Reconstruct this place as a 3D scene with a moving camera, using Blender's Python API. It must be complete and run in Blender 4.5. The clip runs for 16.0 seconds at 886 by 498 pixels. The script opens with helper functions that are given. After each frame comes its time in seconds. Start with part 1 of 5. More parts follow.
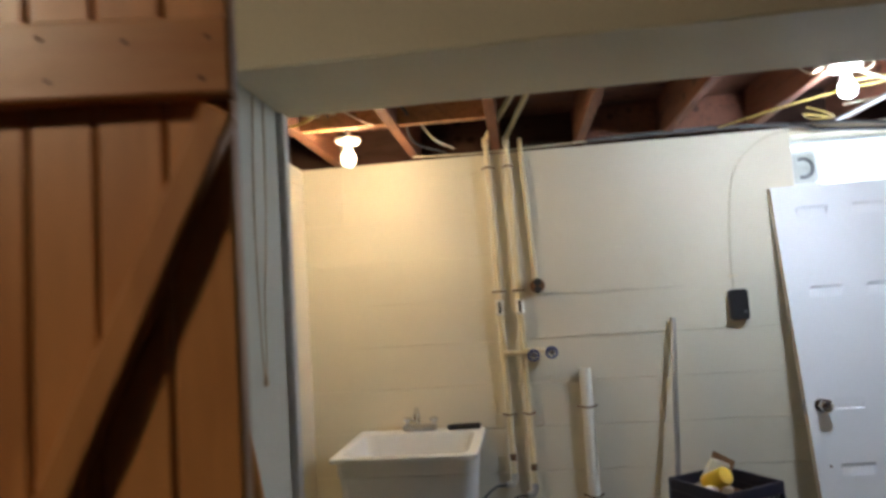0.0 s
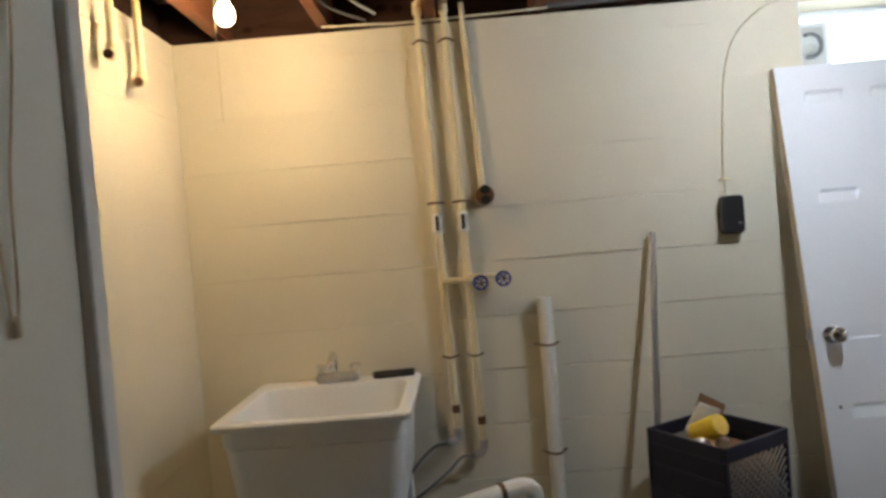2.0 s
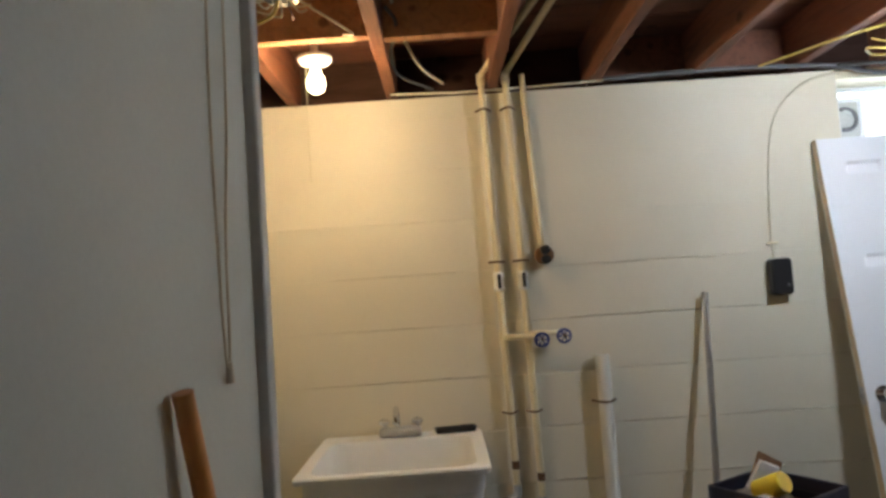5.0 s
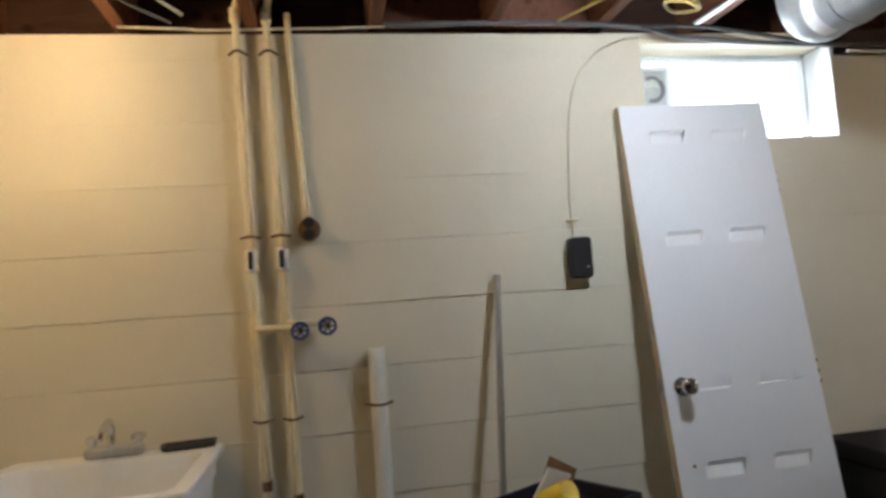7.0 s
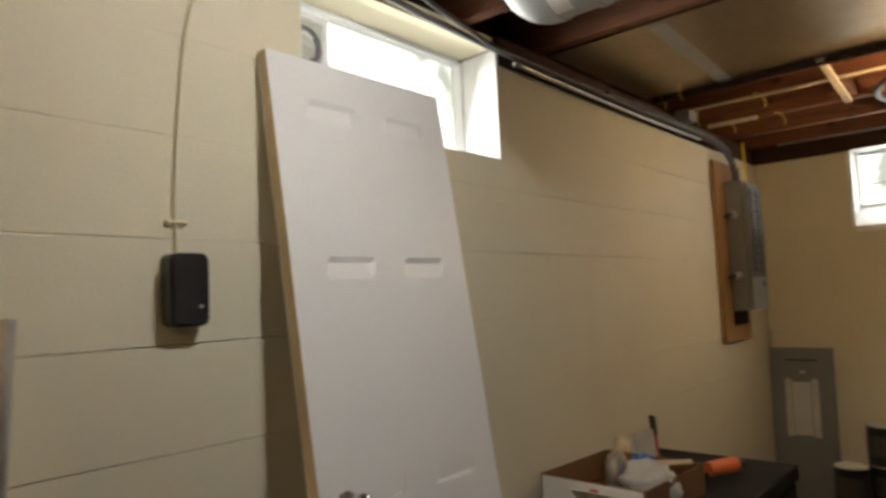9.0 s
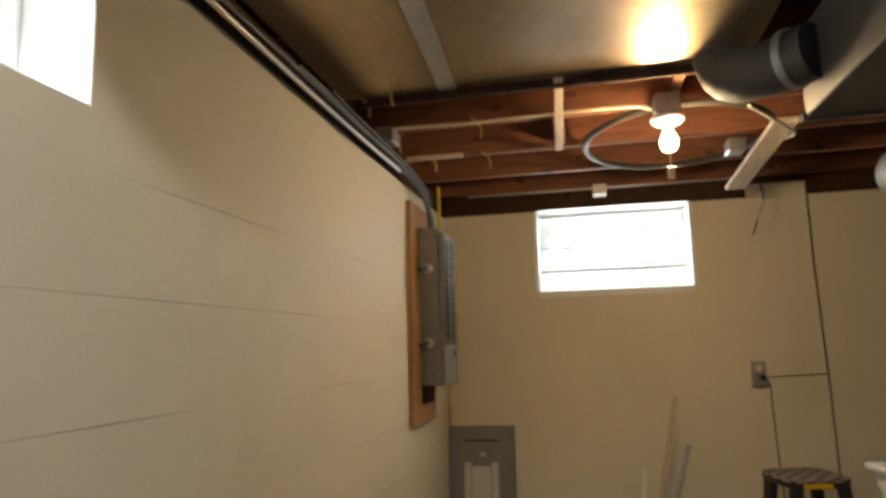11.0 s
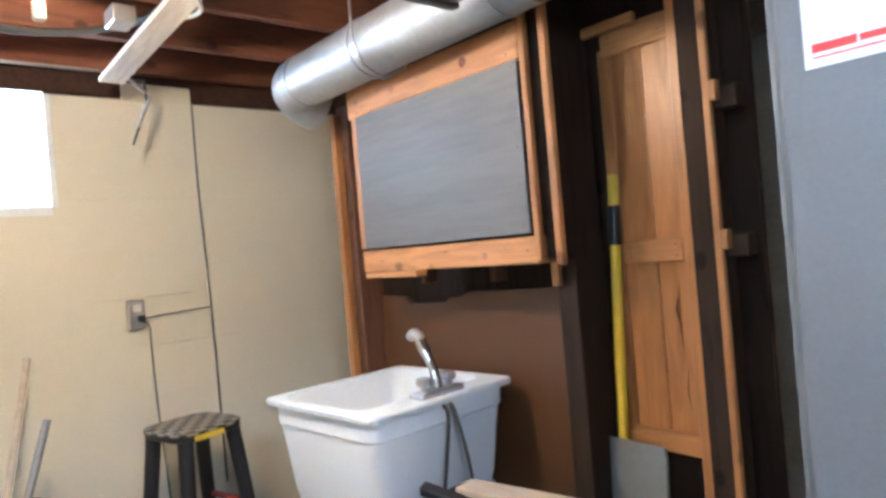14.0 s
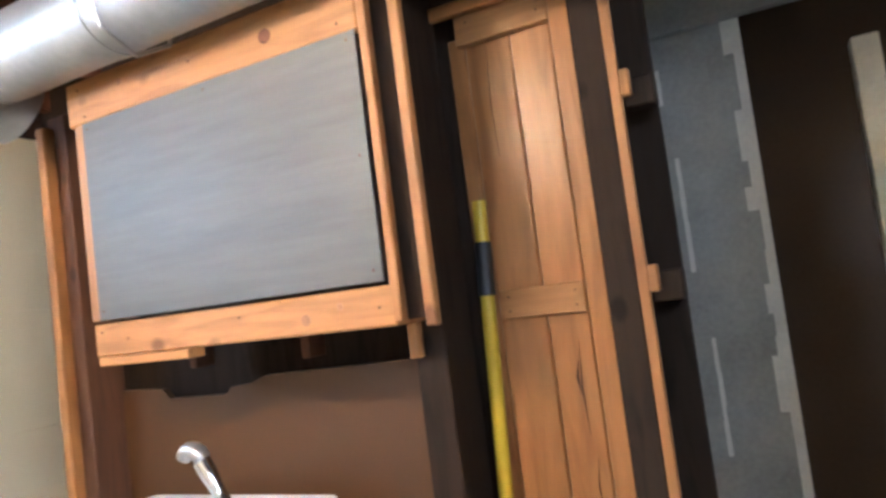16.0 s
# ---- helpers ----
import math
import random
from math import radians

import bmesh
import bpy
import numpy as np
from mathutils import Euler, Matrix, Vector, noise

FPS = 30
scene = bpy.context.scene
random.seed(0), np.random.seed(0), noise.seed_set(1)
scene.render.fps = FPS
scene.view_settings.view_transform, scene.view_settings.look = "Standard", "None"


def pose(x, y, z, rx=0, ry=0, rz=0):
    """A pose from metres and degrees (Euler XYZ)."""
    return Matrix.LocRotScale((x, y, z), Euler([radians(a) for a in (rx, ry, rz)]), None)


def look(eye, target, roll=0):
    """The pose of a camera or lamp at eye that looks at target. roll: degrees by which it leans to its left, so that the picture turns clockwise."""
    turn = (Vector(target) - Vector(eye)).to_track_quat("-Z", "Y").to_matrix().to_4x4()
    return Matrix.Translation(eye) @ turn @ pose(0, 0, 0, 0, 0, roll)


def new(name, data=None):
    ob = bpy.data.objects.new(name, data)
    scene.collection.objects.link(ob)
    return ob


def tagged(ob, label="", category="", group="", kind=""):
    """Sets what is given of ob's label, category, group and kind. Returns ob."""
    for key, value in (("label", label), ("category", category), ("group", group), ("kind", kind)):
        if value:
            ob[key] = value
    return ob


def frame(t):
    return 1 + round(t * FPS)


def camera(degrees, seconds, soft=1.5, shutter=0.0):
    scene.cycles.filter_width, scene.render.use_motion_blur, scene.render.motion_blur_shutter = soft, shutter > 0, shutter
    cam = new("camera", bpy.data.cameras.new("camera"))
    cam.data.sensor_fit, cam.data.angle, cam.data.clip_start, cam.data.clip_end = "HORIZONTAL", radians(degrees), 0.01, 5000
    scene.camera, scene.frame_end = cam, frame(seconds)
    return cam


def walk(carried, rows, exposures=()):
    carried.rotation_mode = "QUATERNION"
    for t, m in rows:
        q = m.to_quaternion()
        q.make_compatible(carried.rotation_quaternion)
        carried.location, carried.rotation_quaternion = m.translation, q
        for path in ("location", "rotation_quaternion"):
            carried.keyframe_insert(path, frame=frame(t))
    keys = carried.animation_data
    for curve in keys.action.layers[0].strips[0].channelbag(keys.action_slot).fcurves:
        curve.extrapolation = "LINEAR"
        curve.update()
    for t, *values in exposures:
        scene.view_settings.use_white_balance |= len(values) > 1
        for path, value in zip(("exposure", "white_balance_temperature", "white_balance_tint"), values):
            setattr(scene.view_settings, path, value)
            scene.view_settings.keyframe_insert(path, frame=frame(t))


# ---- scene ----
cam = camera(67.2, 16.0, soft=3.1, shutter=0.25)
EXPOSURES = [(0, 0.0, 5950, 10), (1, -0.18, 6150, 10), (3, -0.1, 6350, 10), (6, -0.24, 6200, 10), (7, -0.25, 6350, 10), (8, -0.5, 7300, 10), (9, -0.68, 8200, 10), (9.7, -0.34, 8300, 10), (11.8, -0.1, 6800, 10), (12.5, 0.24, 6000, 10), (13.2, 0.85, 5600, 10), (14, 1.58, 5150, 10), (15, 1.8, 5000, 10), (16, 1.9, 5250, 10)]
PATH = [
    (0, (0.423, 0.037, 1.46), (0.206, 2.019, 1.621), -3.7),
    (0.5, (0.477, 0.311, 1.419), (0.43, 2.311, 1.451), -6.1),
    (1, (0.489, 0.478, 1.413), (0.576, 2.475, 1.47), -3.4),
    (1.5, (0.433, 0.67, 1.406), (0.684, 2.653, 1.358), -3.2),
    (2, (0.389, 0.754, 1.379), (0.349, 2.753, 1.334), -4.6),
    (2.5, (0.245, 0.754, 1.369), (0.185, 2.753, 1.365), -6.5),
    (3, (0.165, 0.694, 1.37), (0.4, 2.68, 1.359), -5.8),
    (3.5, (0.131, 0.654, 1.387), (0.258, 2.649, 1.441), -6.1),
    (3.7, (0.125, 0.664, 1.386), (0.184, 2.662, 1.438), -6.5),
    (5.8, (0.107, 0.659, 1.402), (0.166, 2.652, 1.562), -2.2),
    (6, (0.143, 0.684, 1.398), (0.236, 2.676, 1.552), -1.7),
    (6.5, (0.297, 0.907, 1.342), (0.486, 2.894, 1.467), -2.6),
    (7, (0.561, 1.074, 1.264), (0.907, 3.039, 1.406), -4.1),
    (7.5, (0.576, 1.311, 1.253), (1.275, 3.17, 1.49), -4.7),
    (8, (0.535, 1.493, 1.286), (1.541, 3.213, 1.46), 0.1),
    (8.5, (0.634, 1.821, 1.3), (1.828, 3.416, 1.479), -3.8),
    (9, (0.782, 2.042, 1.324), (2.284, 3.354, 1.476), -2.5),
    (9.5, (0.959, 2.243, 1.274), (2.687, 3.238, 1.422), -1.8),
    (11.8, (1.965, 2.565, 1.41), (3.959, 2.569, 1.57), -5.1),
    (12, (2.031, 2.568, 1.401), (4.024, 2.415, 1.484), -6.1),
    (12.5, (2.145, 2.538, 1.385), (4.019, 1.84, 1.436), -4.8),
    (13, (2.245, 2.56, 1.381), (3.922, 1.471, 1.398), -7.4),
    (13.5, (2.271, 2.577, 1.377), (3.786, 1.271, 1.402), -5.0),
    (14, (2.343, 2.535, 1.357), (3.858, 1.23, 1.355), -4.9),
    (14.5, (2.491, 2.397, 1.346), (4.057, 1.154, 1.312), -5.1),
    (15, (2.545, 2.281, 1.382), (4.012, 0.922, 1.389), -7.3),
    (15.5, (2.734, 2.237, 1.376), (3.936, 0.641, 1.462), -9.9),
    (16, (2.921, 2.201, 1.342), (3.816, 0.417, 1.472), -7.3),
]
walk(cam, [(t, look(eye, target, roll)) for t, eye, target, roll in PATH], EXPOSURES)


# ---- world and lamps ----
world = bpy.data.worlds.new("overcast_sky")
scene.world = world
world.use_nodes = True
_sky = world.node_tree.nodes.new("ShaderNodeTexSky")
_sky.sky_type, _sky.sun_disc = "NISHITA", False
_sky.sun_elevation, _sky.sun_rotation = radians(35), radians(200)
world.node_tree.links.new(_sky.outputs["Color"], world.node_tree.nodes["Background"].inputs["Color"])
world.node_tree.nodes["Background"].inputs["Strength"].default_value = 0.1


def bulb_light(place, watts, colour, radius=0.037):
    data = bpy.data.lights.new("bulb_light", "POINT")
    data.energy, data.color, data.shadow_soft_size = watts, colour, radius
    ob = new("bulb_light", data)
    ob.location = place
    return ob


def window_light(m, width, height, watts, colour):
    data = bpy.data.lights.new("window_daylight", "AREA")
    data.shape, data.size, data.size_y, data.energy, data.color = "RECTANGLE", width, height, watts, colour
    ob = new("window_daylight", data)
    ob.matrix_world = m
    return ob


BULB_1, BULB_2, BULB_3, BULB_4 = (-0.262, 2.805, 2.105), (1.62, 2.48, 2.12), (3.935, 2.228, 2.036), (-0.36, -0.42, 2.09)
bulb_light(BULB_1, 80, (1.0, 0.70, 0.36))
bulb_light(BULB_2, 152, (0.84, 0.92, 1.0))
bulb_light(BULB_3, 115, (1.0, 0.72, 0.42))
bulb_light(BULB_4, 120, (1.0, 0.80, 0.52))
window_light(look((2.13, 3.42, 1.95), (2.13, 1.0, 1.2)), 0.74, 0.30, 5, (0.82, 0.91, 1.0))
window_light(look((5.47, 2.37, 1.94), (3.0, 2.2, 1.2)), 0.74, 0.28, 6, (0.82, 0.91, 1.0))


# ---- materials ----
def material(name, colour, rough=0.6, metal=0.0, vary=0.12, scale=6.0, fine=60.0, bump=0.15, depth=0.004, stain=None, stain_amount=0.0, stretch=(1, 1, 1), random_piece=0.0, rough_vary=0.12):
    """A surface with two scales of colour noise, fine relief, and stains where asked."""
    m = bpy.data.materials.new(name)
    m.use_nodes = True
    nodes, link = m.node_tree.nodes, m.node_tree.links.new
    bsdf = nodes["Principled BSDF"]
    bsdf.inputs["Metallic"].default_value = metal
    geo = nodes.new("ShaderNodeNewGeometry")
    mapping = nodes.new("ShaderNodeMapping")
    mapping.inputs["Scale"].default_value = stretch
    link(geo.outputs["Position"], mapping.inputs["Vector"])
    big, small = nodes.new("ShaderNodeTexNoise"), nodes.new("ShaderNodeTexNoise")
    for n, s, d in ((big, scale, 4), (small, fine, 3)):
        n.inputs["Scale"].default_value, n.inputs["Detail"].default_value = s, d
        link(mapping.outputs["Vector"], n.inputs["Vector"])
    add = nodes.new("ShaderNodeMath")
    add.operation = "ADD"
    link(big.outputs["Fac"], add.inputs[0])
    half = nodes.new("ShaderNodeMath")
    half.operation = "MULTIPLY"
    half.inputs[1].default_value = 0.5
    link(small.outputs["Fac"], half.inputs[0])
    link(half.outputs[0], add.inputs[1])
    ramp = nodes.new("ShaderNodeMapRange")
    ramp.inputs["From Min"].default_value, ramp.inputs["From Max"].default_value = 0.45, 1.05
    ramp.inputs["To Min"].default_value, ramp.inputs["To Max"].default_value = 1 - vary, 1 + vary
    link(add.outputs[0], ramp.inputs["Value"])
    value = ramp.outputs["Result"]
    if random_piece:
        info = nodes.new("ShaderNodeObjectInfo")
        r = nodes.new("ShaderNodeMapRange")
        r.inputs["To Min"].default_value, r.inputs["To Max"].default_value = 1 - random_piece, 1 + random_piece
        link(info.outputs["Random"], r.inputs["Value"])
        mul = nodes.new("ShaderNodeMath")
        mul.operation = "MULTIPLY"
        link(value, mul.inputs[0])
        link(r.outputs["Result"], mul.inputs[1])
        value = mul.outputs[0]
    tint = nodes.new("ShaderNodeVectorMath")
    tint.operation = "SCALE"
    tint.inputs[0].default_value = colour
    link(value, tint.inputs["Scale"])
    out = tint.outputs["Vector"]
    if stain:
        blot = nodes.new("ShaderNodeTexNoise")
        blot.inputs["Scale"].default_value, blot.inputs["Detail"].default_value, blot.inputs["Roughness"].default_value = scale * 0.6, 6, 0.65
        link(mapping.outputs["Vector"], blot.inputs["Vector"])
        cut = nodes.new("ShaderNodeMapRange")
        cut.inputs["From Min"].default_value, cut.inputs["From Max"].default_value = 0.55, 0.72
        cut.inputs["To Max"].default_value = stain_amount
        link(blot.outputs["Fac"], cut.inputs["Value"])
        mix = nodes.new("ShaderNodeMix")
        mix.data_type = "RGBA"
        link(cut.outputs["Result"], mix.inputs["Factor"])
        link(out, mix.inputs["A"])
        mix.inputs["B"].default_value = (*stain, 1)
        out = mix.outputs["Result"]
    link(out, bsdf.inputs["Base Color"])
    rr_ = nodes.new("ShaderNodeMapRange")
    rr_.inputs["To Min"].default_value, rr_.inputs["To Max"].default_value = max(0.02, rough - rough_vary), min(1, rough + rough_vary)
    link(big.outputs["Fac"], rr_.inputs["Value"])
    link(rr_.outputs["Result"], bsdf.inputs["Roughness"])
    if bump:
        b = nodes.new("ShaderNodeBump")
        b.inputs["Strength"].default_value, b.inputs["Distance"].default_value = bump, depth
        link(add.outputs[0], b.inputs["Height"])
        link(b.outputs["Normal"], bsdf.inputs["Normal"])
    return m


def wood(name, colour, dark, axis="z", rough=0.6, ring=9.0, knots=True, vary=0.2):
    """Wood with grain along one axis, darker streaks and a few knots."""
    m = material(name, colour, rough, vary=vary, scale=7, fine=90, bump=0.2, depth=0.002, random_piece=0.09,
                 stretch={"x": (0.12, 1, 1), "y": (1, 0.12, 1), "z": (1, 1, 0.12)}[axis])
    nodes, link = m.node_tree.nodes, m.node_tree.links.new
    bsdf = nodes["Principled BSDF"]
    src = bsdf.inputs["Base Color"].links[0].from_socket
    mapping = next(n for n in nodes if n.type == "MAPPING")
    wave = nodes.new("ShaderNodeTexNoise")
    wave.inputs["Scale"].default_value, wave.inputs["Detail"].default_value, wave.inputs["Distortion"].default_value = ring * 3, 3, 1.2
    link(mapping.outputs["Vector"], wave.inputs["Vector"])
    cut = nodes.new("ShaderNodeMapRange")
    cut.inputs["From Min"].default_value, cut.inputs["From Max"].default_value, cut.inputs["To Max"].default_value = 0.48, 0.72, 0.75
    link(wave.outputs["Fac"], cut.inputs["Value"])
    mix = nodes.new("ShaderNodeMix")
    mix.data_type = "RGBA"
    link(cut.outputs["Result"], mix.inputs["Factor"])
    link(src, mix.inputs["A"])
    mix.inputs["B"].default_value = (*dark, 1)
    out = mix.outputs["Result"]
    if knots:
        vor = nodes.new("ShaderNodeTexVoronoi")
        vor.inputs["Scale"].default_value = 8
        mp = nodes.new("ShaderNodeMapping")
        mp.inputs["Scale"].default_value = {"x": (0.7, 1, 1), "y": (1, 0.7, 1), "z": (1, 1, 0.7)}[axis]
        geo = next(n for n in nodes if n.type == "NEW_GEOMETRY")
        link(geo.outputs["Position"], mp.inputs["Vector"])
        link(mp.outputs["Vector"], vor.inputs["Vector"])
        kc = nodes.new("ShaderNodeMapRange")
        kc.inputs["From Min"].default_value, kc.inputs["From Max"].default_value = 0.17, 0.09
        kc.inputs["To Min"].default_value, kc.inputs["To Max"].default_value = 0.0, 0.8
        link(vor.outputs["Distance"], kc.inputs["Value"])
        mix2 = nodes.new("ShaderNodeMix")
        mix2.data_type = "RGBA"
        link(kc.outputs["Result"], mix2.inputs["Factor"])
        link(out, mix2.inputs["A"])
        mix2.inputs["B"].default_value = (dark[0] * 0.5, dark[1] * 0.45, dark[2] * 0.4, 1)
        out = mix2.outputs["Result"]
    link(out, bsdf.inputs["Base Color"])
    return m


def glow(name, colour, strength, patch=None):
    m = bpy.data.materials.new(name)
    m.use_nodes = True
    nodes, link = m.node_tree.nodes, m.node_tree.links.new
    nodes.remove(nodes["Principled BSDF"])
    em = nodes.new("ShaderNodeEmission")
    em.inputs["Color"].default_value, em.inputs["Strength"].default_value = (*colour, 1), strength
    if patch:
        geo, noise_ = nodes.new("ShaderNodeNewGeometry"), nodes.new("ShaderNodeTexNoise")
        noise_.inputs["Scale"].default_value, noise_.inputs["Detail"].default_value = 2.2, 5
        link(geo.outputs["Position"], noise_.inputs["Vector"])
        cut = nodes.new("ShaderNodeMapRange")
        cut.inputs["From Min"].default_value, cut.inputs["From Max"].default_value = 0.50, 0.66
        link(noise_.outputs["Fac"], cut.inputs["Value"])
        mix = nodes.new("ShaderNodeMix")
        mix.data_type = "RGBA"
        link(cut.outputs["Result"], mix.inputs["Factor"])
        mix.inputs["A"].default_value, mix.inputs["B"].default_value = (*colour, 1), (*patch, 1)
        link(mix.outputs["Result"], em.inputs["Color"])
    link(em.outputs[0], nodes["Material Output"].inputs["Surface"])
    return m


def glass(name):
    m = bpy.data.materials.new(name)
    m.use_nodes = True
    b = m.node_tree.nodes["Principled BSDF"]
    b.inputs["Base Color"].default_value = (0.95, 0.98, 0.98, 1)
    b.inputs["Roughness"].default_value = 0.05
    b.inputs["Transmission Weight"].default_value = 1.0
    b.inputs["IOR"].default_value = 1.1
    return m


BLOCK = material("painted_block", (0.70, 0.655, 0.53), 0.62, vary=0.05, scale=2.5, fine=140, bump=0.45, depth=0.003, random_piece=0.008, stain=(0.55, 0.48, 0.33), stain_amount=0.25)
MORTAR = material("painted_mortar", (0.52, 0.48, 0.385), 0.9, vary=0.12, scale=8, fine=150, bump=0.3)
WHITE_WALL = material("white_painted_board", (0.60, 0.585, 0.50), 0.55, vary=0.06, scale=3, fine=120, bump=0.2, stain=(0.52, 0.50, 0.44), stain_amount=0.3)
BEAM_PAINT = material("cream_painted_beam", (0.80, 0.73, 0.55), 0.6, vary=0.06, scale=3, fine=110, bump=0.25)
TRIM_GREY = material("grey_painted_trim", (0.55, 0.55, 0.54), 0.5, vary=0.08, scale=5, fine=90, bump=0.1)
CONCRETE = material("concrete_floor", (0.10, 0.094, 0.085), 0.85, vary=0.2, scale=2.5, fine=60, bump=0.3, stain=(0.20, 0.19, 0.17), stain_amount=0.5)
JOIST = wood("old_joist_wood", (0.195, 0.076, 0.040), (0.098, 0.038, 0.022), "y", 0.75)
JOIST_LIGHT = wood("pale_blocking_wood", (0.42, 0.21, 0.10), (0.24, 0.11, 0.05), "y", 0.7)
SUBFLOOR = wood("subfloor_planks", (0.15, 0.06, 0.034), (0.085, 0.035, 0.022), "x", 0.8)
SILL = wood("dark_sill_wood", (0.06, 0.032, 0.024), (0.03, 0.016, 0.013), "x", 0.8)
PINE = wood("orange_pine", (0.45, 0.215, 0.072), (0.29, 0.125, 0.04), "x", 0.5)
PINE_Z = wood("orange_pine_upright", (0.41, 0.185, 0.06), (0.26, 0.11, 0.034), "z", 0.5)
FIR_Z = wood("fir_panel", (0.40, 0.18, 0.06), (0.25, 0.10, 0.034), "z", 0.32, ring=6, knots=False)
# Dark stud wood; on backing and filler boards the colour stands for shade.
STUD_SHADE = wood("dark_stud_and_gap_shade", (0.040, 0.025, 0.017), (0.018, 0.012, 0.009), "z", 0.75)
HARD_STUD = wood("brown_stud", (0.13, 0.055, 0.026), (0.07, 0.03, 0.016), "z", 0.7)
HARDBOARD = material("brown_hardboard", (0.098, 0.043, 0.014), 0.5, vary=0.1, scale=4, fine=160, bump=0.1, stain=(0.08, 0.04, 0.025), stain_amount=0.3)
DOOR_BROWN = wood("brown_stained_boards", (0.38, 0.165, 0.055), (0.25, 0.095, 0.03), "z", 0.38, knots=False)
DOOR_BROWN_X = wood("brown_stained_rail", (0.36, 0.155, 0.055), (0.25, 0.09, 0.03), "x", 0.38, knots=False)
SHEET = material("brushed_sheet_metal", (0.135, 0.134, 0.128), 0.55, metal=0.3, vary=0.20, scale=2.2, fine=18, bump=0.03, stretch=(0.35, 1, 3.5), rough_vary=0.12)
GALV = material("galvanized_metal", (0.46, 0.48, 0.50), 0.50, metal=0.75, vary=0.16, scale=9, fine=45, bump=0.08, rough_vary=0.12)
# Warm reflection of wood and bulbs is put into this metal's base colour.
DULL_GALV = material("reflection_tinted_duct_metal", (0.38, 0.30, 0.205), 0.36, metal=0.8, vary=0.2, scale=3, fine=30, bump=0.15, depth=0.006, rough_vary=0.15)
# Shade of the trunk's underside is put into this colour, used on all faces.
DARK_DUCT = material("duct_underside_shade", (0.10, 0.10, 0.105), 0.5, metal=0.3, vary=0.15, scale=4, fine=40, bump=0.08)
FURNACE = material("grey_furnace_enamel", (0.165, 0.170, 0.172), 0.38, metal=0.2, vary=0.12, scale=3, fine=160, bump=0.06, stain=(0.10, 0.11, 0.12), stain_amount=0.4)
GREY_PAINT = material("dark_grey_painted_board", (0.36, 0.365, 0.345), 0.55, vary=0.25, scale=5, fine=80, bump=0.15)
BARE = material("bare_grey_patch", (0.52, 0.53, 0.49), 0.7, vary=0.15, scale=9, fine=90, bump=0.15)
STREAK = material("pale_filler_streak", (0.80, 0.80, 0.75), 0.7, vary=0.15, scale=9, fine=90, bump=0.15)
BLACK = material("black_plastic", (0.016, 0.016, 0.018), 0.42, vary=0.2, scale=9, fine=90, bump=0.08)
NAVY = material("black_blue_crate_plastic", (0.014, 0.015, 0.032), 0.42, vary=0.2, scale=9, fine=90, bump=0.08)
BLACK_TOP = material("dusty_black_top", (0.012, 0.012, 0.012), 0.75, vary=0.3, scale=8, fine=70, bump=0.12, stain=(0.04, 0.035, 0.03), stain_amount=0.35)
for _m in (STUD_SHADE, SILL, BLACK_TOP):
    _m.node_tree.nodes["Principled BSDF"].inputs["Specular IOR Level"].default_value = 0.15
PIPE_CREAM = material("cream_painted_pipe", (0.74, 0.65, 0.43), 0.45, vary=0.06, scale=14, fine=90, bump=0.1)
PVC = material("white_pvc", (0.78, 0.78, 0.74), 0.35, vary=0.04, scale=9, fine=70, bump=0.04)
RUST = material("rusty_strap", (0.14, 0.075, 0.04), 0.7, metal=0.4, vary=0.3, scale=30, fine=120, bump=0.2)
CHROME = material("chrome", (0.75, 0.76, 0.78), 0.12, metal=1.0, vary=0.03, scale=9, fine=60, bump=0.0, rough_vary=0.05)
STEEL = material("dull_steel", (0.48, 0.48, 0.49), 0.4, metal=0.9, vary=0.12, scale=12, fine=60, bump=0.06)
TUB = material("white_tub_plastic", (0.70, 0.725, 0.75), 0.35, vary=0.04, scale=4, fine=80, bump=0.04, stain=(0.66, 0.62, 0.54), stain_amount=0.25)
DOOR_WHITE = material("white_door_paint", (0.76, 0.785, 0.83), 0.4, vary=0.025, scale=3, fine=120, bump=0.07)
DOOR_CORE = material("raw_door_edge", (0.62, 0.52, 0.37), 0.7, vary=0.1, scale=10, fine=90, bump=0.1)
BLADE = material("pale_grey_blade", (0.26, 0.265, 0.26), 0.5, metal=0.3, vary=0.1, scale=8, fine=60, bump=0.06)
# Dark colour that cuts bounced light in the entry and stands for shade elsewhere.
SHADE_BOARD = material("shade_dark_boards", (0.07, 0.045, 0.03), 0.8, vary=0.2, scale=3, fine=70, bump=0.2)
BLUE = material("blue_handwheel", (0.03, 0.05, 0.22), 0.4, vary=0.1, scale=20, fine=90, bump=0.05)
RED = material("red_enamel", (0.42, 0.04, 0.03), 0.4, vary=0.12, scale=8, fine=60, bump=0.05)
ORANGE = material("orange_plastic", (0.75, 0.16, 0.06), 0.4, vary=0.08, scale=8, fine=60, bump=0.05)
YELLOW = material("yellow_handle", (0.72, 0.50, 0.03), 0.4, vary=0.08, scale=12, fine=60, bump=0.05, stain=(0.35, 0.24, 0.06), stain_amount=0.3)
CARD = material("cardboard", (0.19, 0.095, 0.042), 0.8, vary=0.15, scale=8, fine=90, bump=0.1)
PAPER = material("white_paper", (0.80, 0.80, 0.80), 0.7, vary=0.03, scale=6, fine=60, bump=0.05)
INK = material("faded_ink", (0.22, 0.22, 0.25), 0.7, vary=0.1, bump=0)
RED_INK = material("red_ink", (0.62, 0.06, 0.05), 0.6, vary=0.05, bump=0)
